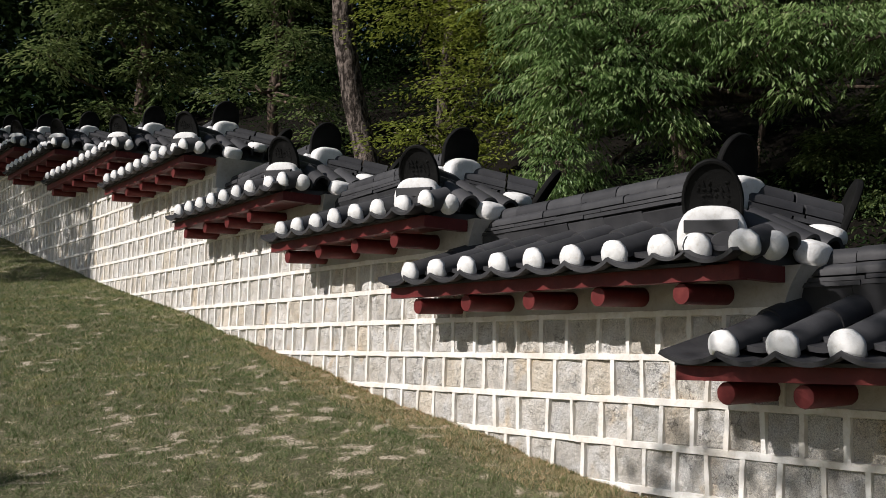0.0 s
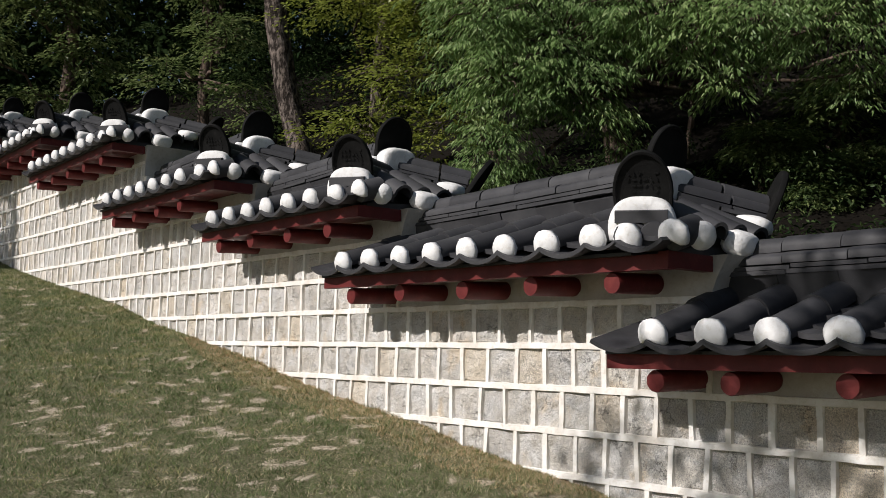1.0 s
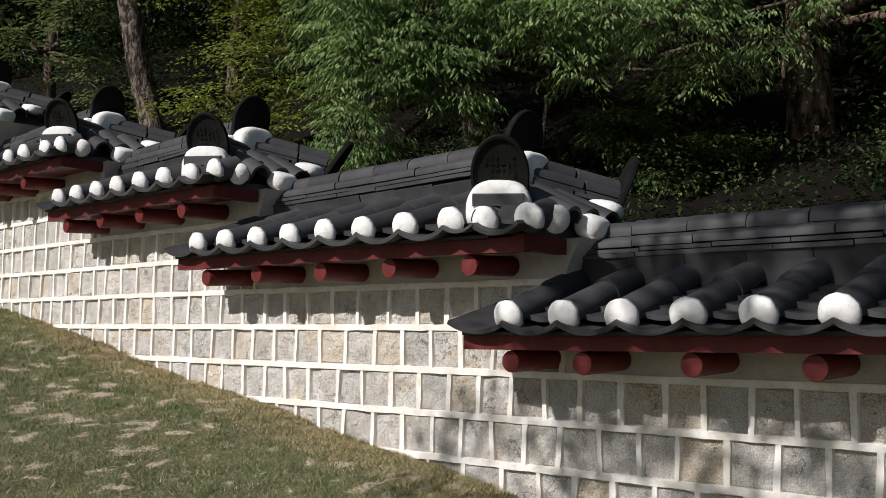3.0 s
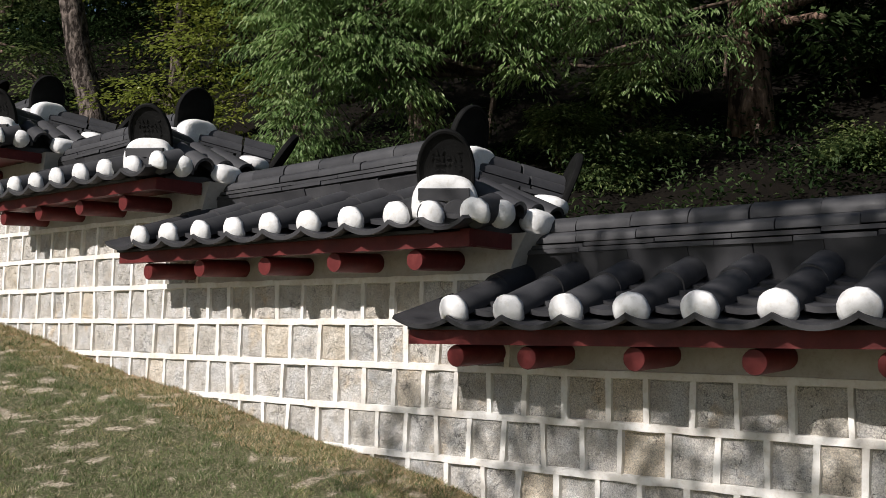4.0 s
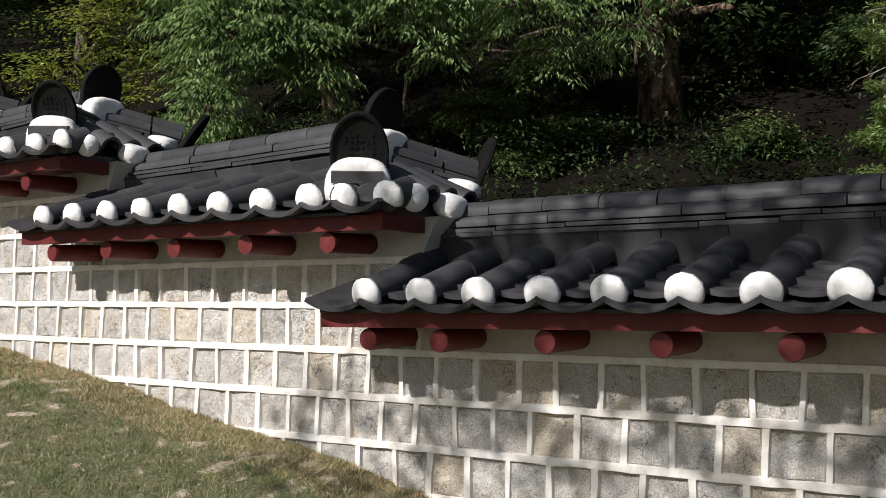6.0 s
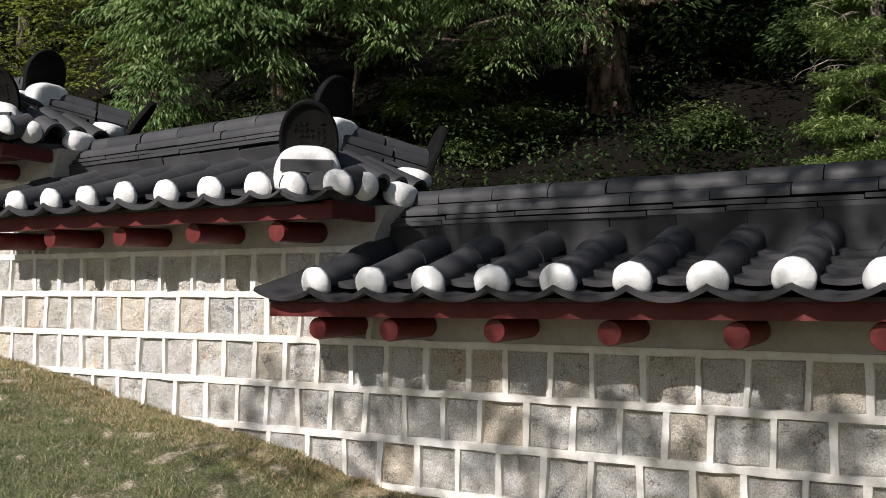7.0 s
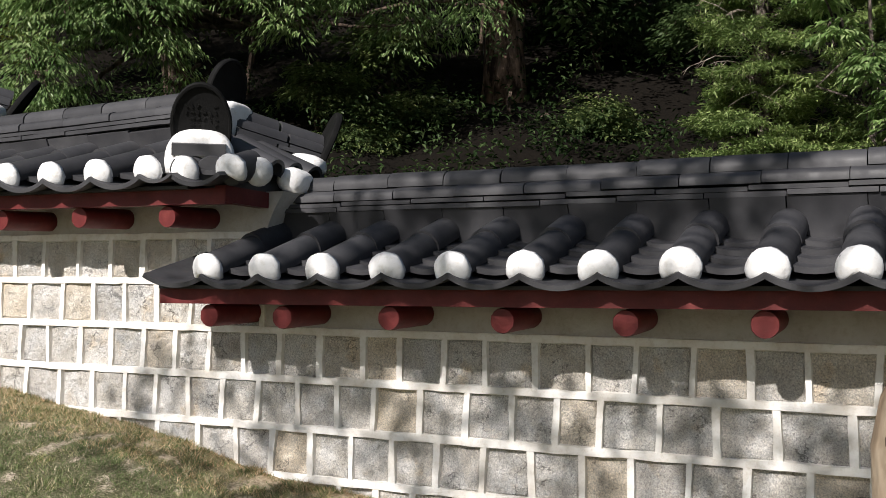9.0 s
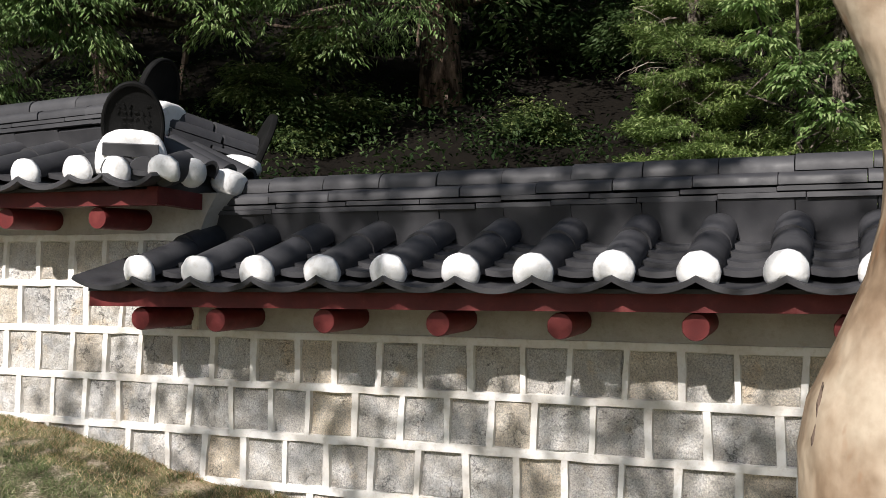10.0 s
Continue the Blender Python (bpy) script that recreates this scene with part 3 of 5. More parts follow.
def rounded_bar(length, half_w, z0, z1, crown, seg=6):
    """A ridge tile along x: flat sided below, crowned above."""
    bm = bmesh.new()
    prof = [(-half_w, z0), (-half_w, z1 - crown)] + [(-half_w * math.cos(math.pi * j / seg), z1 - crown + crown * math.sin(math.pi * j / seg)) for j in range(1, seg)] + [(half_w, z1 - crown), (half_w, z0)]
    ends = [[bm.verts.new((x, y, z)) for y, z in prof] for x in (-length / 2, length / 2)]
    k = len(prof)
    for j in range(k):
        bm.faces.new((ends[0][j], ends[0][(j + 1) % k], ends[1][(j + 1) % k], ends[1][j]))
    bm.faces.new(ends[0]); bm.faces.new(ends[1])
    return bm


RIDGE_TOP = smooth_sharp(from_bm("ridge_tile", rounded_bar(1.0, 0.080, 0.0, 0.075, 0.055, 8), TILE), 50)
RIDGE_ROUND = smooth_sharp(from_bm("ridge_tile", rounded_bar(1.0, 0.128, 0.0, 0.062, 0.035, 8), TILE), 50)
RIDGE_FLAT = from_bm("ridge_tile", rounded_bar(1.0, 0.138, 0.0, 0.022, 0.004, 2), TILE)
RIDGE_FLAT2 = from_bm("ridge_tile", rounded_bar(1.0, 0.145, 0.0, 0.024, 0.004, 2), TILE)


def filler_bar():
    """A filler tile along x: its hollow faces lean out towards the top."""
    bm = bmesh.new()
    right = [(0.092 + 0.046 * (j / 7) ** 2, -0.09 + 0.20 * j / 7) for j in range(8)] + [(0.10, 0.135)]
    prof = [(-y, z) for y, z in right] + right[::-1]
    ends = [[bm.verts.new((x, y, z)) for y, z in prof] for x in (-0.5, 0.5)]
    k = len(prof)
    for j in range(k):
        bm.faces.new((ends[0][j], ends[0][(j + 1) % k], ends[1][(j + 1) % k], ends[1][j]))
    bm.faces.new(ends[0]); bm.faces.new(ends[1])
    bmesh.ops.recalc_face_normals(bm, faces=bm.faces)
    return bm


FILL = smooth_sharp(from_bm("filler_tile", filler_bar(), TILE), 50)


def plate_mesh(width, height, thick, name="ridge_end_tile", motif=True):
    """A tall arched end tile standing on the ridge: its face to -y, with a raised rim and a relief."""
    bm = bmesh.new()
    pts = [(-width / 2 * 0.92, 0.0)]
    for j in range(15):
        a = math.pi - math.pi * j / 14
        pts.append((width / 2 * math.cos(a), height * 0.42 + height * 0.58 * math.sin(a)))
    pts.append((width / 2 * 0.92, 0.0))
    c = (0, height * 0.42)

    def ring(k, y):
        return [bm.verts.new((c[0] + (x - c[0]) * k, y + 0.35 * 0.0, c[1] + (z - c[1]) * k)) for x, z in pts]
    rings = [ring(0.97, thick), ring(1.0, thick * 0.7), ring(1.0, 0.0), ring(0.97, -0.006), ring(0.91, -0.006), ring(0.88, 0.006), ring(0.5, 0.010)]
    n = len(pts)
    for a, b in zip(rings, rings[1:]):
        for j in range(n):
            bm.faces.new((a[j], a[(j + 1) % n], b[(j + 1) % n], b[j]))
    bm.faces.new(rings[0]); bm.faces.new(rings[-1])
    if motif:
        r = random.Random(3)
        for row in range(4):
            for col in range(6):
                if r.random() < 0.25:
                    continue
                x, z = (col - 2.5) * width * 0.095, height * (0.42 + row * 0.085)
                bmesh.ops.create_cube(bm, size=1.0, matrix=pose(x, 0.0085, z, 0, r.uniform(-80, 80), 0) @ Matrix.Diagonal((width * 0.07, 0.008, height * 0.022, 1)))
    return smooth_sharp(from_bm(name, bm, BURNISHED), 35)


PLATE = plate_mesh(0.275, 0.335, 0.03)
PLATE_MAIN = plate_mesh(0.29, 0.30, 0.03, motif=False)


def lump_mesh(name, sx, sy, sz, seed, flat=True):
    """A hand-pressed lump of plaster."""
    bm = bmesh.new()
    bmesh.ops.create_uvsphere(bm, u_segments=16, v_segments=10, radius=1.0)
    for v in bm.verts:
        p = v.co.copy()
        q = Vector([math.copysign(abs(c) ** 0.72, c) for c in p])
        q *= 1 + 0.06 * noise.noise(p * 2.2 + Vector((seed, 0, 0)))
        v.co = Vector((q.x * sx, q.y * sy, q.z * sz))
    return from_bm(name, bm, CAP, True)




def saddle_mesh(half, high):
    """A hand-smoothed arch of plaster bedding an end tile: rounded outline, softly bulged face."""
    bm = bmesh.new()
    seg = 18
    line = []
    for j in range(seg + 1):
        a = math.pi * j / seg
        line.append((half * (1 - 0.14 * math.sin(a)) * math.copysign(abs(math.cos(a)) ** 0.62, math.cos(a)), high * math.sin(a) ** 0.55))
    line = [(half * 0.98, -0.03)] + line + [(-half * 0.98, -0.03)]
    rings = []
    for y, k in ((0.06, 0.97), (0.0, 1.0), (-0.035, 0.985), (-0.052, 0.93), (-0.062, 0.80), (-0.064, 0.45)):
        rings.append([bm.verts.new((x * k + 0.004 * noise.noise((x * 20, z * 20, y * 9)), y + 0.005 * noise.noise((x * 16, z * 16, 3)), high * 0.4 + (z - high * 0.4) * k + 0.004 * noise.noise((x * 18, z * 18, 7 + y * 9)))) for x, z in line])
    n = len(line)
    for a, b in zip(rings, rings[1:]):
        for j in range(n):
            bm.faces.new((a[j], a[(j + 1) % n], b[(j + 1) % n], b[j]))
    bm.faces.new(rings[0]); bm.faces.new(rings[-1])
    return smooth_sharp(from_bm("plaster_saddle", bm, CAP), 60)


SADDLE = saddle_mesh(0.158, 0.175)
MAIN_SADDLE = saddle_mesh(0.150, 0.150)
BACK_LUMP = lump_mesh("plaster_saddle", 0.095, 0.09, 0.048, 5)
END_LUMP = lump_mesh("plaster_saddle", 0.075, 0.10, 0.062, 6)
SIDE_LUMP = lump_mesh("plaster_cheek", 0.042, 0.045, 0.10, 4)
TONGUE = from_bm("end_tile", rounded_bar(0.235, 0.045, -0.028, 0.030, 0.006, 4), TILE)


def cylinder_mesh(name, r, length, material, seg=16):
    """A round timber along y with a slightly worn end."""
    bm = bmesh.new()
    rings = []
    for y, k in ((0, 0.94), (0.008, 1.0), (length, 1.0)):
        rings.append([bm.verts.new((r * k * math.cos(2 * math.pi * j / seg) * (1 + 0.02 * math.sin(3 * j)), y, r * k * math.sin(2 * math.pi * j / seg))) for j in range(seg)])
    for a, b in zip(rings, rings[1:]):
        for j in range(seg):
            bm.faces.new((a[j], a[(j + 1) % seg], b[(j + 1) % seg], b[j]))
    bm.faces.new(rings[0]); bm.faces.new(rings[-1])
    return smooth_sharp(from_bm(name, bm, material), 40)


RAFTER = cylinder_mesh("rafter", 0.050, 0.36, PAINT)
COVER_STUB = cylinder_mesh("cover_tile", 0.066, 0.16, TILE, 18)


def flip_at(s, n, z, rx=0, ry=0, rz=0):
    """The same frame turned to the back slope: y points back out over the wood side."""
    p = W(s, n, z)
    return pose(p.x, p.y, p.z, 0, 0, math.degrees(np.interp(s, CS, CH)) + 180) @ pose(0, 0, 0, rx, ry, rz)


def build_roof(i):
    sl, sg, zc, top, rr, er = SECTIONS[i]
    rng = random.Random(40 + i)
    first = i == 0
    roof = thing("wall_roof", at((sl + sg) / 2, MID, zc), "black clay tiled coping roof with white plaster caps on a stone wall" if i else
                 "long black clay tiled coping roof with white plaster caps, dappled with shade", "tiled roof", "stepped roofs along the wall")
    span = sg - sl

    def er_z(s):
        return er * max(0, (s - sl) / span) ** 1.2

    def ridge_z(s):
        return rr * max(0, min(1, (s - sl) / span)) ** 1.6

    # columns of cover tiles
    s_first = sl + 0.305
    cols = []
    s = s_first
    stop = sg - 0.40 if not first else sg
    while s <= stop:
        cols.append(s)
        s += PITCH
    gable = not first
    if gable:
        cols += [sg - 0.288, sg - 0.035]
    zax = zc - 0.014
    back_n = 2 * MID
    for j, s in enumerate(cols):
        ds, dzz = rng.uniform(-.006, .006), rng.uniform(-.004, .004) + er_z(s)
        set_back = 0.035 if gable and j >= len(cols) - 2 else 0.0
        z = zax + dzz
        last = gable and j >= len(cols) - 2
        put("cover_tile", COVER_STUB if last else COVER_LOW, roof, at(s + ds, EAVE - set_back, z, TILT, 0, rng.uniform(-1, 1)))
        if not last:
            put("cover_tile", COVER_HIGH, roof, at(s + ds, EAVE - 0.325, z + 0.325 * SLOPE + 0.006, TILT, 0, rng.uniform(-1, 1)))
        put("plaster_cap", CAPS[rng.randrange(6)], roof, at(s + ds, EAVE - set_back + 0.002, z + 0.002, TILT - rng.uniform(0, 5), 0, rng.uniform(-4, 4)) @ pose(0, 0, 0, 0, rng.uniform(-7, 7), 0))
        if gable and j >= len(cols) - 2:
            continue
        put("cover_tile", COVER_LOW, roof, flip_at(s + ds, back_n - EAVE, z, TILT, 0, rng.uniform(-1, 1)))
        if not last:
            put("cover_tile", COVER_HIGH, roof, flip_at(s + ds, back_n - EAVE + 0.325, z + 0.325 * SLOPE + 0.006, TILT, 0, 0))
        put("plaster_cap", CAPS[rng.randrange(6)], roof, flip_at(s + ds, back_n - EAVE - 0.006, z + 0.002, TILT))
    # pan tiles between
    gaps = [(cols[0] - 0.165, 0.325)] + [((a + b) / 2, b - a) for a, b in zip(cols, cols[1:])]
    for s, wdt in gaps:
        sx = wdt / PITCH
        end = s < cols[0]
        for side in (0, 1):
            if gable and side and s > sg - 0.36:
                continue
            flat = min(1.0, sx * 1.05)
            for k in range(1 if end else 2 if gable and s > sg - 0.36 else 5):
                nn = EAVE + 0.045 - k * 0.110
                z = zax + 0.004 + 0.204 * flat + (EAVE - nn) * SLOPE * 0.97 + rng.uniform(-.003, .003) + er_z(s) + (0.026 if k else 0.0)
                f = at(s, nn + 0.033, z, TILT - (3 if end else 10), 0, rng.uniform(-1.2, 1.2) if k else rng.uniform(-.4, .4)) if side == 0 else flip_at(s, back_n - nn - 0.033, z, TILT - 10)
                put("pan_tile", PAN_EAVE if k == 0 else PAN, roof, f @ Matrix.Diagonal((sx, 2.8 if end else 1.0, flat, 1)))
    # bed under the tiles
    bed = [(EAVE - 0.03, zc - 0.085), (EAVE - 0.03, zc - 0.07), (MID, zc - 0.075 + (EAVE - 0.03 - MID) * SLOPE), (back_n - EAVE + 0.03, zc - 0.07), (back_n - EAVE + 0.03, zc - 0.085)]
    put("roof_bed", sweep("roof_bed", sl + 0.02, (sg - 0.26) if gable else sg, bed, TILE, 0.2, dz=er_z), roof, Matrix())
    # eave boards and rafters
    for sgn in (0, 1):
        n1, n0 = (0.356, 0.30) if sgn == 0 else (back_n - 0.30, back_n - 0.356)
        put("eave_board", sweep("eave_board", sl, sg - 0.085 if gable else sg, [(n1, zc - 0.150), (n1, zc - 0.082), (n0, zc - 0.082), (n0, zc - 0.150)], PAINT, 0.2, 0.001, dz=er_z), roof, Matrix(), "red painted timber eave board")
        put("soffit", sweep("soffit", sl + 0.01, sg - 0.09 if gable else sg, [(n0, zc - 0.125), (n0, zc - 0.115), ((-0.01, back_n + 0.01)[sgn], zc - 0.10), ((-0.01, back_n + 0.01)[sgn], zc - 0.11)], PAINT, 0.3, dz=er_z), roof, Matrix())
    rs = sl + 0.25
    pitch_r = 0.49 if first else 0.527
    rl = []
    while rs < (sg - 0.38 if gable else sg):
        rl.append(rs)
        rs += pitch_r if len(rl) > 1 or not first else 0.38
    for s in rl:
        put("rafter", RAFTER, roof, at(s + rng.uniform(-.02, .02), 0.325, zc - 0.200 + er_z(s) + rng.uniform(-.004, .004), 3, 0, rng.uniform(-2, 2)))
        put("rafter", RAFTER, roof, flip_at(s, back_n - 0.315, zc - 0.200 + er_z(s), 3))
    # ridge
    r_end = sg - 0.585 if gable else sg
    r_beg = END_OF[i + 1] + 0.005 if i + 1 < len(SECTIONS) else sl
    for k, (me, zb, ln) in enumerate(((FILL, 0.150, PITCH), (RIDGE_FLAT2, 0.258, 0.33), (RIDGE_FLAT, 0.284, 0.36), (RIDGE_ROUND, 0.310, 0.32), (RIDGE_TOP, 0.366, 0.29))):
        s = r_beg
        while s < r_end - 0.05:
            l = ln * rng.uniform(0.94, 1.06) if k else PITCH
            if k == 0:
                l = (min(q for q in cols if q > r_beg + 0.05) - r_beg) if s < r_beg + 0.01 else PITCH
            e = min(s + l, r_end)
            c = (s + e) / 2
            slope = math.degrees(math.atan2(ridge_z(e) - ridge_z(s), e - s))
            fill_z = ridge_z(c) * (0.45 if k == 0 else 1.0)
            put("filler_tile" if k == 0 else "ridge_tile", me, roof,
                at(c, MID + rng.uniform(-.004, .004), zc + zb + fill_z + er_z(c) + (0.018 if first else 0.0) + rng.uniform(-.003, .003), 0, -slope, rng.uniform(-.6, .6)) @ Matrix.Diagonal((e - s - 0.004, 1, 1, 1)))
            s = e
    if not gable:
        return roof
    # gable end
    e = END_OF[i]
    # hip ridges splaying from the end of the main ridge to both eave corners, level on top
    s_a, s_b, n_b = sg - 0.55, sg - 0.295, 0.235
    full = math.hypot(s_b - s_a, n_b - MID)
    fall = -math.degrees(math.atan(0.107 / full))
    for sgn in (0, 1):
        s_b = sg - (0.265 if sgn else 0.315)
        phi = math.degrees(math.atan2(s_b - s_a, n_b - MID))
        fr, turn = (at, phi + 6) if sgn == 0 else (flip_at, -phi - 12)

        def N(n):
            return n if sgn == 0 else back_n - n
        for k, (me, zb, cut) in enumerate(((FILL, -0.02, 0.10), (RIDGE_FLAT2, 0.126, 0.05), (RIDGE_FLAT, 0.150, 0.035), (RIDGE_ROUND, 0.174, 0.02), (RIDGE_TOP, 0.218, 0.0))):
            q = 0.02
            while q < full - cut - 0.02:
                e2 = min(q + (0.27 if k > 1 else 0.24) * rng.uniform(.9, 1.1), full - cut)
                f = (q + e2) / 2 / full
                put("ridge_tile", me, roof, fr(s_a + (s_b - s_a) * f, N(MID + (n_b - MID) * f), zc + zb + ((0.118 if i == 1 else 0.095) - 0.107 * f if sgn else 0.0) + rng.uniform(-.002, .002))
                    @ pose(0, 0, 0, 0, 0, 90 + (phi if sgn == 0 else -phi) + rng.uniform(-1, 1)) @ pose(0, 0, 0, 0, fall if sgn else 0, 0) @ Matrix.Diagonal((e2 - q - 0.004, 0.80, 1, 1)))
                q = e2
        g = fr(s_b, N(n_b), zc) @ pose(0, 0, 0, 0, 0, turn)
        put("ridge_end_tile", PLATE if sgn == 0 else PLATE_MAIN, roof, g @ pose(0, 0, (0.145 if i == 1 else 0.10) if sgn else 0.075, 22 if i == 1 or not sgn else 34, 0, 0), "arched black end tile with worn relief")
        if sgn:
            put("plaster_saddle", BACK_LUMP, roof, at(sg - 0.18, -0.44, zc + 0.115, 0, 12, 20))
            put("plaster_saddle", END_LUMP, roof, at(sg - 0.04, -0.12, zc - 0.012, 0, 20, 10))
            continue
        put("plaster_saddle", SADDLE, roof, g @ pose(0, -0.035, 0.012, 6, 0, 0))
        put("end_tile", TONGUE, roof, g @ pose(0, -0.085, 0.090, 8, 0, 0))
        for dx in (-0.055, 0.060):
            put("cover_tile", COVER_STUB, roof, g @ pose(dx, -0.145, -0.008, 8, 0, 0))
    # main end tile on its white saddle
    zt = zc + 0.255 + rr
    put("ridge_end_tile", PLATE_MAIN, roof, at(sg - 0.56, MID, zt) @ pose(0, 0, 0, 0, 0, 90) @ pose(0, 0, 0, 15, 0, 0))
    put("plaster_saddle", MAIN_SADDLE, roof, at(sg - 0.515, MID - 0.005, zt - 0.075) @ pose(0, 0, 0, 0, 0, 90) @ pose(0, 0, 0, 6, 0, 0))
    put("plaster_cheek", SIDE_LUMP, roof, at(sg - 0.58, MID + 0.155, zt - 0.085, 0, 12, 0))
    # cover tiles running down from the hips to the verge, between the white stops
    for nn, ds, z, rise in ((0.20, -0.03, zc - 0.03, 16), (0.04, -0.05, zc + 0.005, 26), (-0.11, -0.05, zc + 0.010, 26), (-0.27, -0.04, zc + 0.010, 24), (-0.43, -0.12, zc + 0.060, 12)):
        put("cover_tile", COVER_LOW, roof, at(sg + ds, nn, z) @ pose(0, 0, 0, 0, 0, 90) @ pose(0, 0, 0, rise, 0, 0))
    put("plaster_cap", CORNER_CAP, roof, at(sg + 0.015, 0.25, zc - 0.012) @ pose(0, 0, 0, 0, 0, 48) @ pose(0, 0, 0, 10, 0, 0) @ Matrix.Diagonal((0.86, 1, 0.86, 1)))
    put("verge_bed", sweep("verge_bed", sg - 0.30, sg - 0.10, [(0.28, zc - 0.085), (0.28, zc - 0.06), (MID, zc - 0.02), (back_n - 0.28, zc - 0.06), (back_n - 0.28, zc - 0.085)], TILE, 0.1), roof, Matrix())
    put("gable_board", sweep("gable_board", sg - 0.14, sg - 0.083, [(0.353, zc - 0.152), (0.353, zc - 0.08), (0.03, zc - 0.08), (0.03, zc - 0.152)], PAINT, 0.06), roof, Matrix(), "red painted timber gable board")
    # plaster cove flaring from the end of the wall up to the verge
    bm = bmesh.new()
    rows = []
    for k in range(8):
        f = k / 7
        out = 0.125 * f ** 2.2
        z = zc - 0.36 + 0.285 * f
        nf, nb = 0.006 + 0.030 * f ** 3, back_n - 0.006 - 0.030 * f ** 3
        rows.append([bm.verts.new(W(sv, n, z)) for sv, n in ((e - 0.10, nb), (e + out, nb), (e + out, MID), (e + out, nf), (e - 0.10, 0.006 + 0.015 * f ** 3))])
    for a, b in zip(rows, rows[1:]):
        for k in range(4):
            bm.faces.new((a[k], a[k + 1], b[k + 1], b[k]))
        bm.faces.new((a[4], a[0], b[0], b[4]))
    bm.faces.new(rows[-1]); bm.faces.new(rows[0])
    put("gable_plaster", smooth_sharp(from_bm("gable_plaster", bm, PLASTER), 50), roof, Matrix(), "plaster cove under the verge, its white greyed for the shade there")
    return roof


wall_1 = build_wall()


# ---- trees ----
def limb(bm, pts, radii, seg=8, rng=None, rough=0.0):
    """A tapered limb through the points."""
    prev = None
    a = None
    for k, (p, r) in enumerate(zip(pts, radii)):
        p = Vector(p)
        d = (Vector(pts[min(k + 1, len(pts) - 1)]) - Vector(pts[max(k - 1, 0)])).normalized()
        a = (d.orthogonal() if a is None else a - d * a.dot(d)).normalized()
        b = d.cross(a)
        cur = []
        for j in range(seg):
            t = 2 * math.pi * j / seg
            rr_ = r * (1 + rough * noise.noise((p.x * 3 + math.cos(t) * 1.5, p.y * 3 + math.sin(t) * 1.5, p.z * 2.2)))
            cur.append(bm.verts.new(p + a * rr_ * math.cos(t) + b * rr_ * math.sin(t)))
        if prev:
            for j in range(seg):
                bm.faces.new((prev[j], prev[(j + 1) % seg], cur[(j + 1) % seg], cur[j]))
        else:
            bm.faces.new(cur)
        prev = cur
    bm.faces.new(prev)


def bent(p0, p1, n, rng, amount):
    p0, p1 = Vector(p0), Vector(p1)
    out = []
    for k in range(n + 1):
        f = k / n
        j = Vector((rng.normal(), rng.normal(), rng.normal() * 0.4)) * amount * math.sin(math.pi * f)
        out.append(p0.lerp(p1, f) + j)
    return out


def ground_at(x, y):
    s, n = wall_coords(np.array([x], float), np.array([y], float))
    return float(ground_z(s, n)[0])


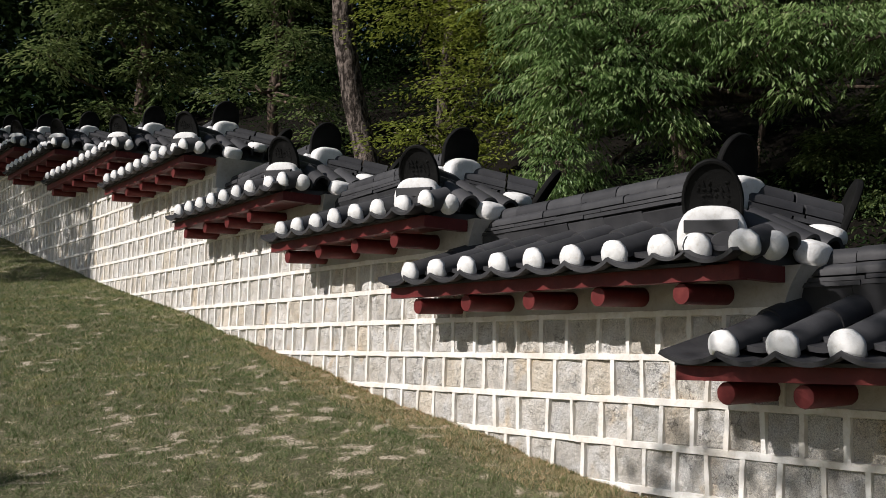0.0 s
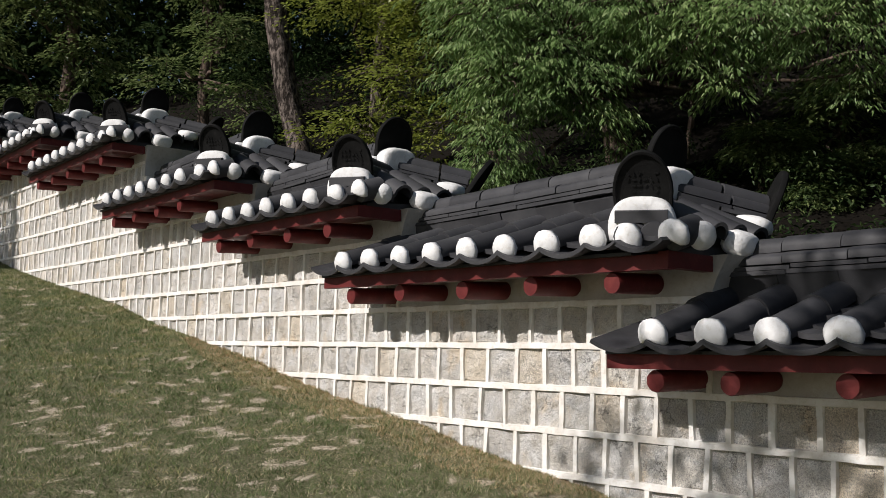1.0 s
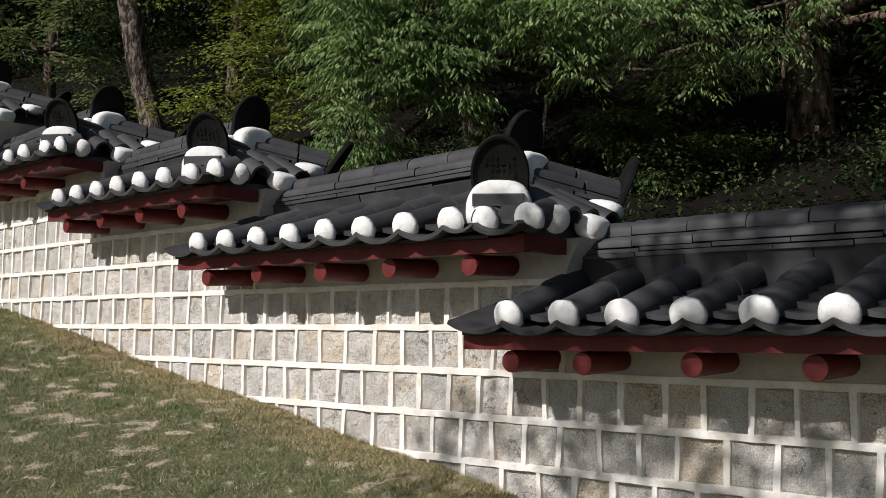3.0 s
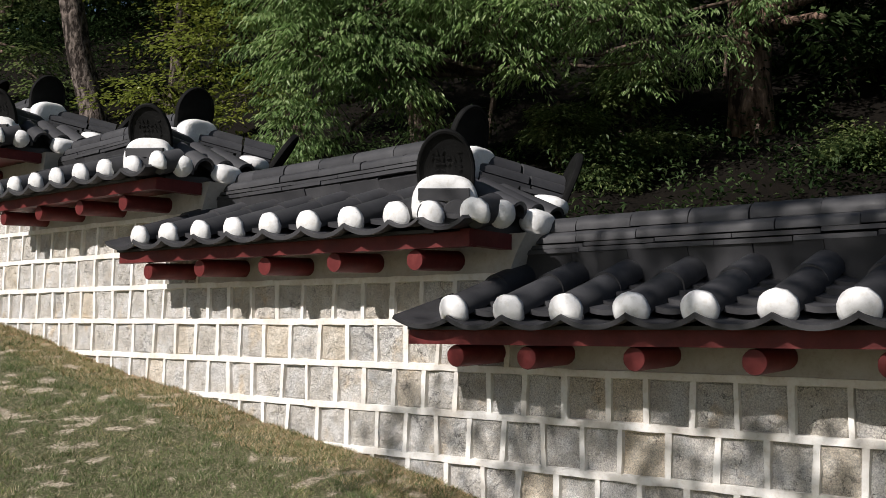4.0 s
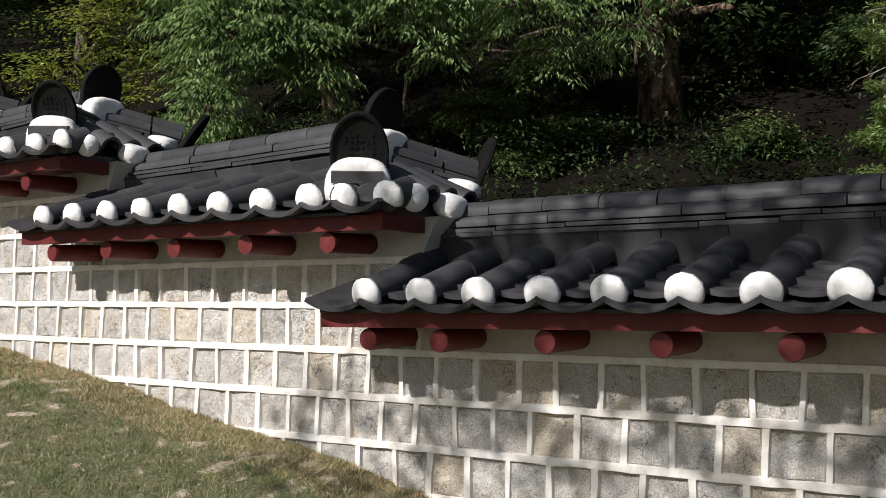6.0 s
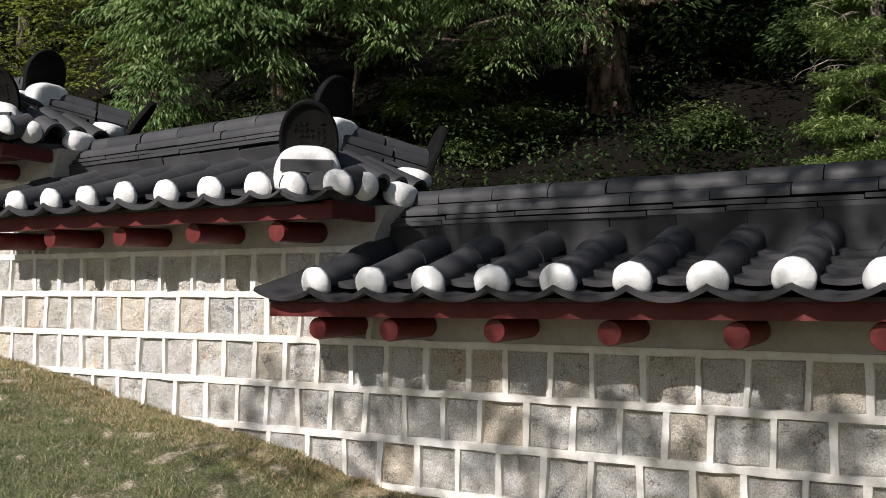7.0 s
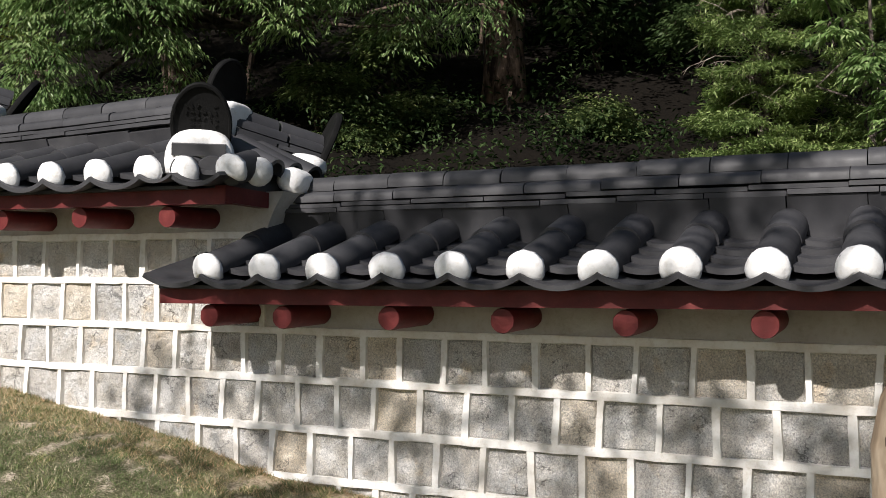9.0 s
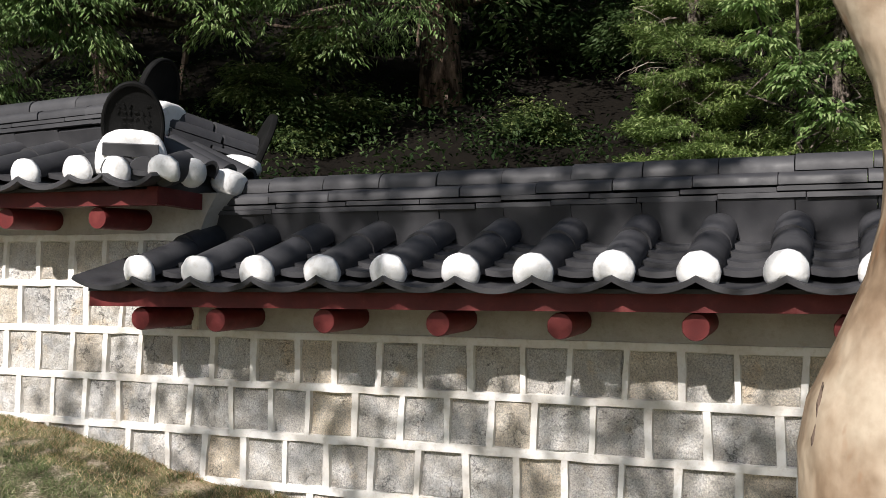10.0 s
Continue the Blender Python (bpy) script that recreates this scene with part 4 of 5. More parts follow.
def build_tree(name, label, base, top, r0, r1, bark, clusters, leaf, count, size, material, seed, droop=0.35, spray=0.30, limbs=True, category="tree", flat=0.6, way=None):
    """clusters: (x, y, z, rx, ry, rz) clouds of foliage; sprays of leaves hang on twigs through each cloud."""
    rng = np.random.default_rng(seed)
    bx, by = base
    z0 = ground_at(bx, by) - 0.15
    tree = thing(name, pose(bx, by, z0), label, category, "trees of the wood")
    bm = bmesh.new()
    path = bent((bx, by, z0), top, 9, rng, r0 * 0.5)
    if way:
        kx = [w[2] for w in way]
        path = [Vector((np.interp(z, kx, [w[0] for w in way]), np.interp(z, kx, [w[1] for w in way]), z)) for z in np.linspace(z0, top[2], 10)]
    radii = [r0 * (1.25 if k == 0 else 1) + (r1 - r0) * k / 9 for k in range(10)]
    limb(bm, path, radii, 14, rng, 0.25)
    sprays, dirs = [], []
    for (cx, cy, cz, rx, ry, rz) in clusters:
        c = Vector((cx, cy, cz + EYE))
        if limbs:
            f = min(0.95, max(0.25, (c.z - 0.6 - z0) / max(0.1, top[2] - z0)))
            st = path[int(f * 9)]
            limb(bm, bent(st, c, 6, rng, 0.12), [r1 * 0.6 * (1 - 0.8 * k / 6) + 0.006 for k in range(7)], 6)
        vol = max(1, int(count * rx * ry * rz / sum(q[3] * q[4] * q[5] for q in clusters)))
        per = 44
        m = max(2, vol // per)
        u = rng.normal(size=(m, 3)); u /= np.linalg.norm(u, axis=1)[:, None]
        rad = rng.uniform(0.2, 1.0, m)[:, None] ** 0.4
        cen = np.array(c) + u * rad * np.array([rx, ry, rz]) * (1 + 0.2 * rng.normal(size=(m, 1)))
        out = u * np.array([1, 1, 0.15]) + rng.normal(size=(m, 3)) * [0.35, 0.35, 0.05]; out /= np.linalg.norm(out, axis=1)[:, None] + 1e-6
        side = np.cross(out, [0, 0, 1.0])
        along = rng.uniform(-1, 1, (m, per, 1)); across = rng.normal(0, 0.38, (m, per, 1))
        q = out[:, None, :] * along * spray + side[:, None, :] * across * spray * (1.15 - 0.5 * along)
        q += np.array([0, 0, 1.0]) * (rng.normal(0, 0.10 * flat, (m, per, 1)) - (along + 1) ** 2 * 0.14 * (0.5 + droop)) * spray
        sprays.append((cen[:, None, :] + q).reshape(-1, 3))
        dd = out[:, None, :] * 0.8 + side[:, None, :] * np.sign(across) * 0.8 + rng.normal(0, 0.2, size=(m, per, 3)) * np.array([1, 1, 0.4])
        dirs.append(dd.reshape(-1, 3))
        for k in range(0, m, 3):
            a = Vector(cen[k]); b = c.lerp(a, 0.35)
            limb(bm, [b, b.lerp(a, 0.5) + Vector((0, 0, 0.05)), a], [0.011, 0.007, 0.003], 4)
    put("trunk", from_bm("trunk", bm, bark, True), tree, Matrix())
    if sprays:
        P_, D_ = np.concatenate(sprays), np.concatenate(dirs)
        put("crown", leaf_mesh("crown", P_, D_, leaf[0], leaf[1], material, rng, droop), tree, Matrix())
    return tree


def build_wood():
    rng = np.random.default_rng(77)
    # tall pine with a leaning trunk
    build_tree("pine_tree", "tall pine with scaly grey-brown bark and a bare leaning trunk", (-0.95, 12.9), (-1.6, 12.9, 11.0), 0.155, 0.10, PINE_BARK,
               [(-2.4, 12.9, 9.0, 1.8, 1.8, 0.9), (-3.2, 12.2, 8.0, 1.2, 1.2, 0.5)], (0.12, 0.012), 9000, 1, NEEDLE, 1, 0.1,
               way=[(-0.95, 12.9, 3.0), (-1.215, 12.9, 4.10), (-1.38, 12.9, 4.67), (-1.535, 12.9, 5.40), (-1.615, 12.9, 6.13), (-1.7, 12.9, 8.0), (-1.6, 12.9, 11.0)])
    # yellow-green maple
    build_tree("maple_tree", "maple with layered yellow-green leaves catching the sun", (-0.3, 12.2), (-0.1, 11.6, 7.5), 0.11, 0.05, PINE_BARK,
               [(-0.55, 11.2, 3.9, 0.75, 0.6, 0.35), (0.25, 11.0, 3.9, 0.7, 0.6, 0.5), (0.1, 10.8, 3.0, 0.7, 0.5, 0.35), (-0.35, 11.0, 2.45, 0.75, 0.5, 0.28),
                (0.45, 10.6, 2.4, 0.6, 0.45, 0.35), (0.2, 11.4, 5.2, 1.3, 1.0, 0.6), (-0.1, 11.3, 6.4, 1.4, 1.2, 0.8)], (0.058, 0.028), 40000, 1, LEAF_YELLOW, 2, 0.15, 0.34, flat=0.35)
    # bright broadleaf with hanging leaves
    build_tree("chestnut_tree", "broadleaf tree with bright green hanging lance-shaped leaves", (2.3, 10.6), (1.9, 9.6, 8.0), 0.13, 0.05, DARK_BARK,
               [(0.75, 9.0, 3.1, 0.55, 0.6, 0.45), (0.9, 8.9, 2.45, 0.55, 0.5, 0.4), (0.75, 9.0, 1.85, 0.42, 0.4, 0.35), (1.35, 8.9, 2.8, 0.6, 0.5, 0.5), (1.55, 8.8, 2.3, 0.5, 0.45, 0.32),
                (1.05, 9.1, 1.5, 0.35, 0.3, 0.3), (2.05, 8.6, 3.0, 0.55, 0.5, 0.35), (2.5, 8.4, 2.75, 0.5, 0.45, 0.28), (2.95, 8.2, 2.85, 0.45, 0.4, 0.32), (2.0, 8.8, 1.85, 0.22, 0.2, 0.12),
                (3.3, 8.1, 2.7, 0.35, 0.3, 0.25), (3.75, 8.2, 2.95, 0.35, 0.3, 0.25), (1.2, 9.2, 4.2, 1.1, 0.9, 0.6), (2.3, 8.9, 4.0, 1.2, 0.9, 0.5), (1.6, 9.2, 5.4, 1.5, 1.3, 0.8), (3.2, 8.5, 4.3, 0.9, 0.8, 0.6),
                (3.7, 8.3, 2.4, 0.30, 0.3, 0.25), (2.75, 8.6, 2.38, 0.33, 0.3, 0.18), (4.2, 8.1, 2.65, 0.32, 0.3, 0.22), (4.65, 8.0, 3.0, 0.3, 0.3, 0.2)],
               (0.060, 0.0175), 150000, 1, LEAF_BRIGHT, 3, 1.0, 0.17)
    # mid-green trees on the far hillside
    build_tree("oak_tree", "oak with dull green leaves at the wood's edge", (-6.4, 20.2), (-6.2, 19.6, 12.0), 0.16, 0.06, DARK_BARK,
               [(-7.1, 18.6, 6.6, 1.0, 0.9, 0.55), (-6.0, 18.4, 6.3, 0.8, 0.8, 0.5), (-7.6, 18.4, 5.4, 0.7, 0.7, 0.35), (-5.6, 18.6, 5.2, 0.6, 0.6, 0.5), (-6.5, 18.7, 4.5, 0.7, 0.5, 0.3),
                (-6.6, 18.9, 8.0, 1.8, 1.4, 1.0), (-5.4, 18.8, 4.2, 0.5, 0.5, 0.3)], (0.10, 0.05), 24000, 1, LEAF_OAK, 4, 0.25, 0.42)
    build_tree("oak_tree", "slender oak with dull green leaves", (-3.6, 19.2), (-3.5, 18.6, 12.5), 0.12, 0.05, DARK_BARK,
               [(-3.3, 17.6, 6.5, 0.7, 0.7, 0.6), (-2.9, 17.2, 5.2, 0.6, 0.6, 0.5), (-3.9, 17.4, 4.6, 0.6, 0.5, 0.4), (-2.6, 17.0, 4.2, 0.5, 0.5, 0.3), (-3.4, 17.9, 8.2, 1.7, 1.4, 0.9), (-2.2, 16.6, 3.6, 0.6, 0.5, 0.3)],
               (0.09, 0.045), 18000, 1, LEAF_OAK, 5, 0.25, 0.40)
    # old trunk with dark bark
    build_tree("old_tree", "old tree with rough dark reddish bark in deep shade", (5.5, 9.6), (5.35, 9.4, 9.0), 0.22, 0.16, RED_BARK,
               [(5.4, 8.8, 4.9, 1.7, 1.2, 0.6), (4.6, 8.0, 3.3, 0.5, 0.4, 0.16), (5.1, 7.7, 2.75, 0.45, 0.3, 0.12), (6.3, 8.6, 4.0, 0.9, 0.7, 0.4), (5.6, 9.2, 6.4, 2.2, 1.8, 0.9)], (0.10, 0.05), 13000, 1, LEAF_MID, 6, 0.3, 0.36)
    # understorey below the old tree
    for seed, label, base, top, clouds in (
            (51, "thin understorey tree with dull green leaves in shade", (4.3, 9.9), (4.2, 9.4, 5.2), [(4.3, 9.3, 1.9, 0.35, 0.3, 0.22), (3.9, 9.2, 2.5, 0.4, 0.3, 0.2), (4.4, 9.3, 1.35, 0.3, 0.25, 0.2), (4.0, 9.1, 3.3, 0.4, 0.3, 0.2), (3.7, 9.0, 1.7, 0.3, 0.25, 0.2)]),
            (52, "bushy understorey tree beside the old trunk", (5.2, 9.0), (5.1, 8.8, 3.6), [(4.85, 8.5, 1.3, 0.25, 0.2, 0.22), (5.55, 8.3, 1.2, 0.25, 0.2, 0.2), (5.75, 8.2, 1.75, 0.3, 0.25, 0.2)]),
            (53, "shrubby maple with pale leaves in the shade", (3.4, 9.6), (3.3, 9.3, 3.8), [(3.0, 9.1, 1.1, 0.3, 0.25, 0.2), (3.6, 9.0, 1.45, 0.35, 0.25, 0.22), (3.3, 9.1, 2.0, 0.35, 0.25, 0.2)])):
        build_tree("understorey_tree", label, base, top, 0.035, 0.015, DARK_BARK, clouds, (0.055, 0.026), 11000, 1, LEAF_OAK, seed, 0.3, 0.2)
    # firs at the wood's edge
    def fir(seed, base, top, tiers, label):
        rg = np.random.default_rng(seed)
        bx, by = base
        z0 = ground_at(bx, by) - 0.1
        tree = thing("fir_tree", pose(bx, by, z0), label, "tree", "trees of the wood")
        bm = bmesh.new()
        limb(bm, bent((bx, by, z0), top, 7, rg, 0.04), [0.085 - 0.009 * k for k in range(8)], 10, rough=0.2)
        pos, dr = [], []
        for (z, ln, cnt) in tiers:
            for _ in range(cnt):
                a = rg.uniform(0, 2 * np.pi)
                L = ln * rg.uniform(0.4, 1.25)
                zz = z + EYE + rg.uniform(-0.28, 0.28)
                p0 = np.array([bx, by, zz]); d = np.array([math.cos(a), math.sin(a), rg.uniform(-0.45, 0.40)])
                p1 = p0 + d * L
                limb(bm, [p0, (p0 + p1) / 2 + [0, 0, 0.03], p1], [0.014, 0.009, 0.003], 4)
                for side in np.linspace(0.25, 1.0, 14):
                    for sg_ in (-1, 1):
                        q0 = p0 + d * L * side
                        dv = np.array([-math.sin(a), math.cos(a), 0]) * sg_ + d * 0.8
                        tl = 0.34 * L * (1.15 - side) + 0.07
                        m = 20
                        u = rg.uniform(0, 1, (m, 1))
                        pos.append(q0 + dv * tl * u + rg.normal(0, 0.016, (m, 3)))
                        dr.append(dv * 0.5 + rg.normal(0, 0.5, (m, 3)) * [1, 1, 0.7])
        twigs = bmesh.new()
        for _ in range(26):
            a = rg.uniform(0, 2 * np.pi)
            L = rg.uniform(0.2, 0.5)
            p0 = np.array([bx + 0.15 * math.cos(a), by + 0.15 * math.sin(a), EYE + rg.uniform(1.0, 2.6)])
            d = np.array([math.cos(a), math.sin(a), 0.0])
            line = [p0 + d * L * f + [rg.normal(0, 0.015), rg.normal(0, 0.015), 0.12 * f - 0.5 * L * f * f] for f in np.linspace(0, 1, 6)]
            limb(twigs, line, [0.0045, 0.004, 0.0035, 0.003, 0.002, 0.001], 5)
            for q in (2, 3, 4):
                tip = line[q] + np.array([rg.normal(0, 0.10), rg.normal(0, 0.10), -rg.uniform(0.02, 0.18)])
                limb(twigs, [line[q], (line[q] + tip) / 2 + [0, 0, 0.015], tip], [0.003, 0.0025, 0.001], 4)
        put("dead_twig", from_bm("dead_twig", twigs, DRY_TWIG, True), tree, Matrix(), "bare grey dead twigs")
        put("trunk", from_bm("trunk", bm, PINE_BARK, True), tree, Matrix())
        put("crown", leaf_mesh("crown", np.concatenate(pos), np.concatenate(dr), 0.050, 0.012, NEEDLE, rg, 0.0), tree, Matrix())
    fir(21, (5.64, 5.96), (5.5, 5.86, 6.2), [(0.85, 0.50, 14), (1.05, 0.50, 14), (1.25, 0.48, 14), (1.45, 0.46, 14), (1.65, 0.42, 14), (1.85, 0.44, 12), (2.1, 0.5, 11), (2.4, 0.5, 10), (2.8, 0.5, 9), (3.4, 0.45, 8), (4.0, 0.4, 6)], "young fir with flat sprays of sunlit needles")
    fir(22, (6.35, 5.15), (6.3, 5.1, 5.2), [(0.75, 0.8, 14), (0.95, 0.75, 14), (1.15, 0.72, 13), (1.4, 0.7, 13), (1.7, 0.7, 13), (2.0, 0.7, 13), (2.3, 0.6, 12), (2.7, 0.6, 10), (3.1, 0.5, 8)], "small fir with drooping grey-green needles")
    build_tree("sapling", "thin sapling with bare twigs and pale hanging leaves", (5.75, 5.0), (5.5, 4.85, 4.3), 0.02, 0.008, PINE_BARK,
               [(5.35, 4.95, 1.85, 0.12, 0.12, 0.12), (5.45, 4.8, 1.6, 0.14, 0.14, 0.12), (5.6, 4.7, 1.3, 0.12, 0.12, 0.14), (5.3, 5.05, 2.1, 0.14, 0.12, 0.10), (5.75, 4.65, 1.75, 0.12, 0.12, 0.10)],
               (0.06, 0.024), 2200, 1, LEAF_BRIGHT, 23, 0.6, 0.12)
    # understorey and far wood
    def stuff(name, label, n, place, size, mat, seed, droop=0.2):
        rg = np.random.default_rng(seed)
        P_ = place(rg, n)
        D_ = rg.normal(size=P_.shape) * [1, 1, 0.35]
        me = leaf_mesh(name, P_, D_, size[0], size[1], mat, rg, droop)
        tagged(new(name, me), label, "foliage", kind="stuff")

    def band(s0, s1, n0, n1, h0, h1, clump):
        def f(rg, n):
            m = n // 34
            s = rg.uniform(s0, s1, m); nn = -rg.uniform(n0, n1, m)
            x = np.interp(s, CS, CXY[:, 0]) + nn * np.interp(s, CS, CN[:, 0]); y = np.interp(s, CS, CXY[:, 1]) + nn * np.interp(s, CS, CN[:, 1])
            z = ground_z(s, nn) + h0 + (h1 - h0) * rg.uniform(0, 1, m) ** 1.3
            c = np.stack([x, y, z], 1)
            return (c[:, None, :] + rg.normal(size=(m, 34, 3)) * np.array([clump, clump, clump * 0.42])).reshape(-1, 3)
        return f
    def roof_of_leaves(s0, s1, n0, n1, rise, clump):
        """High foliage out of view, added above the wood's edge to keep the sun out."""
        def f(rg, n):
            m = n // 34
            s = rg.uniform(s0, s1, m); nn = -rg.uniform(n0, n1, m)
            x = np.interp(s, CS, CXY[:, 0]) + nn * np.interp(s, CS, CN[:, 0]); y = np.interp(s, CS, CXY[:, 1]) + nn * np.interp(s, CS, CN[:, 1])
            z = EYE + np.hypot(x, y) * 0.345 + 0.5 + rise * rg.uniform(0, 1, m)
            c = np.stack([x, y, z], 1)
            return (c[:, None, :] + rg.normal(size=(m, 34, 3)) * np.array([clump, clump, clump * 0.5])).reshape(-1, 3)
        return f
    # a belt of young trees and shrubs in the half shade behind the wall
    for k in range(16):
        s = -5.5 + 10.5 * (k + rng.uniform(0.1, 0.9)) / 16
        nn = -rng.uniform(6.8, 9.0) if -3.2 < s < 1.2 else -rng.uniform(4.6, 7.5)
        x = float(np.interp(s, CS, CXY[:, 0]) + nn * np.interp(s, CS, CN[:, 0])); y = float(np.interp(s, CS, CXY[:, 1]) + nn * np.interp(s, CS, CN[:, 1]))
        zg = ground_at(x, y) - EYE
        hgt = rng.uniform(0.8, 2.6)
        clouds = [(x + rng.normal(0, 0.35), y - rng.uniform(0, 0.4), zg + hgt * rng.uniform(0.35, 1.0), rng.uniform(0.2, 0.42), rng.uniform(0.2, 0.35), rng.uniform(0.10, 0.22)) for _ in range(5)]
        # Downhill of s -3.2 a darker leaf colour stands in for deeper shade.
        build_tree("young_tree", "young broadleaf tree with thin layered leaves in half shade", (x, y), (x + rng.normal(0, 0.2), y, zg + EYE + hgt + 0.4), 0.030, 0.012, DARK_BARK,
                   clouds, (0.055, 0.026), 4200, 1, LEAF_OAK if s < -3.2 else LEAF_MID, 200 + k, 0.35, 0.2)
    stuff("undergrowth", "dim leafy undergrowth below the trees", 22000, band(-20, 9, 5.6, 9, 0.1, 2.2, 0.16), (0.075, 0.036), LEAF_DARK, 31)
    # These clumps take a lighter leaf colour, painted as if light reached them.
    stuff("ferny_undergrowth", "patches of leafy growth in a lighter leaf colour, as if lit", 14000, band(-20, 9, 3.6, 8, 0.1, 2.8, 0.12), (0.06, 0.028), LEAF_MID, 35)
    stuff("far_wood", "foliage of the wood, its shade put into a darkened leaf colour", 150000, band(-36, 18, 8, 28, 0.2, 9.5, 0.42), (0.17, 0.085), LEAF_DARK, 32)
    def block(x0, x1, y0, y1, h, clump):
        def f(rg, n):
            m = n // 34
            x, y = rg.uniform(x0, x1, m), rg.uniform(y0, y1, m)
            s, nn = wall_coords(x, y)
            c = np.stack([x, y, ground_z(s, nn) + h * rg.uniform(0, 1, m)], 1)
            return (c[:, None, :] + rg.normal(size=(m, 34, 3)) * np.array([clump, clump, clump * 0.5])).reshape(-1, 3)
        return f
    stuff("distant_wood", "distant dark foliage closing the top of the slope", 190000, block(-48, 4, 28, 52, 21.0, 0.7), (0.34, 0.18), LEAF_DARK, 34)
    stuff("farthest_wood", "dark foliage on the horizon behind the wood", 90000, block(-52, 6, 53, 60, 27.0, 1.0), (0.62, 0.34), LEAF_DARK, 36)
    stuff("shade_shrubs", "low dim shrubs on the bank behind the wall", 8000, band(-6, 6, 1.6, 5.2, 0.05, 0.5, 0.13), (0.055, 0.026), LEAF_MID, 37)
    # Dark leaves added on the bank; their colour stands in for shade.
    stuff("bank_growth", "dark leaves added over the bank to stand in for its shade", 4500, band(-2, 3.5, 1.8, 6.0, 0.03, 0.28, 0.15), (0.07, 0.034), LEAF_DARK, 38)
    stuff("wood_canopy", "foliage added out of view above the wood to keep the sun out", 60000, roof_of_leaves(-36, 18, 4.6, 13, 6.0, 0.5), (0.24, 0.13), LEAF_DARK, 33)
    # straight trunks within
    for k in range(34):
        s = -26 + 38 * (k + rng.uniform(0, 1)) / 34
        nn = -rng.uniform(8, 19)
        x = float(np.interp(s, CS, CXY[:, 0]) + nn * np.interp(s, CS, CN[:, 0])); y = float(np.interp(s, CS, CXY[:, 1]) + nn * np.interp(s, CS, CN[:, 1]))
        zb = ground_at(x, y)
        r = rng.uniform(0.06, 0.15)
        tr = thing("wood_trunk", pose(x, y, zb - 0.1), "straight dark trunk standing in the shaded wood", "tree", "trunks of the wood")
        bm = bmesh.new()
        limb(bm, bent((x, y, zb - 0.15), (x + rng.normal(0, 0.5), y + rng.normal(0, 0.3), zb + 9), 6, rng, 0.08), [r * (1 - 0.06 * k2) for k2 in range(7)], 9, rough=0.2)
        put("trunk", from_bm("trunk", bm, DARK_BARK, True), tr, Matrix())


build_wood()


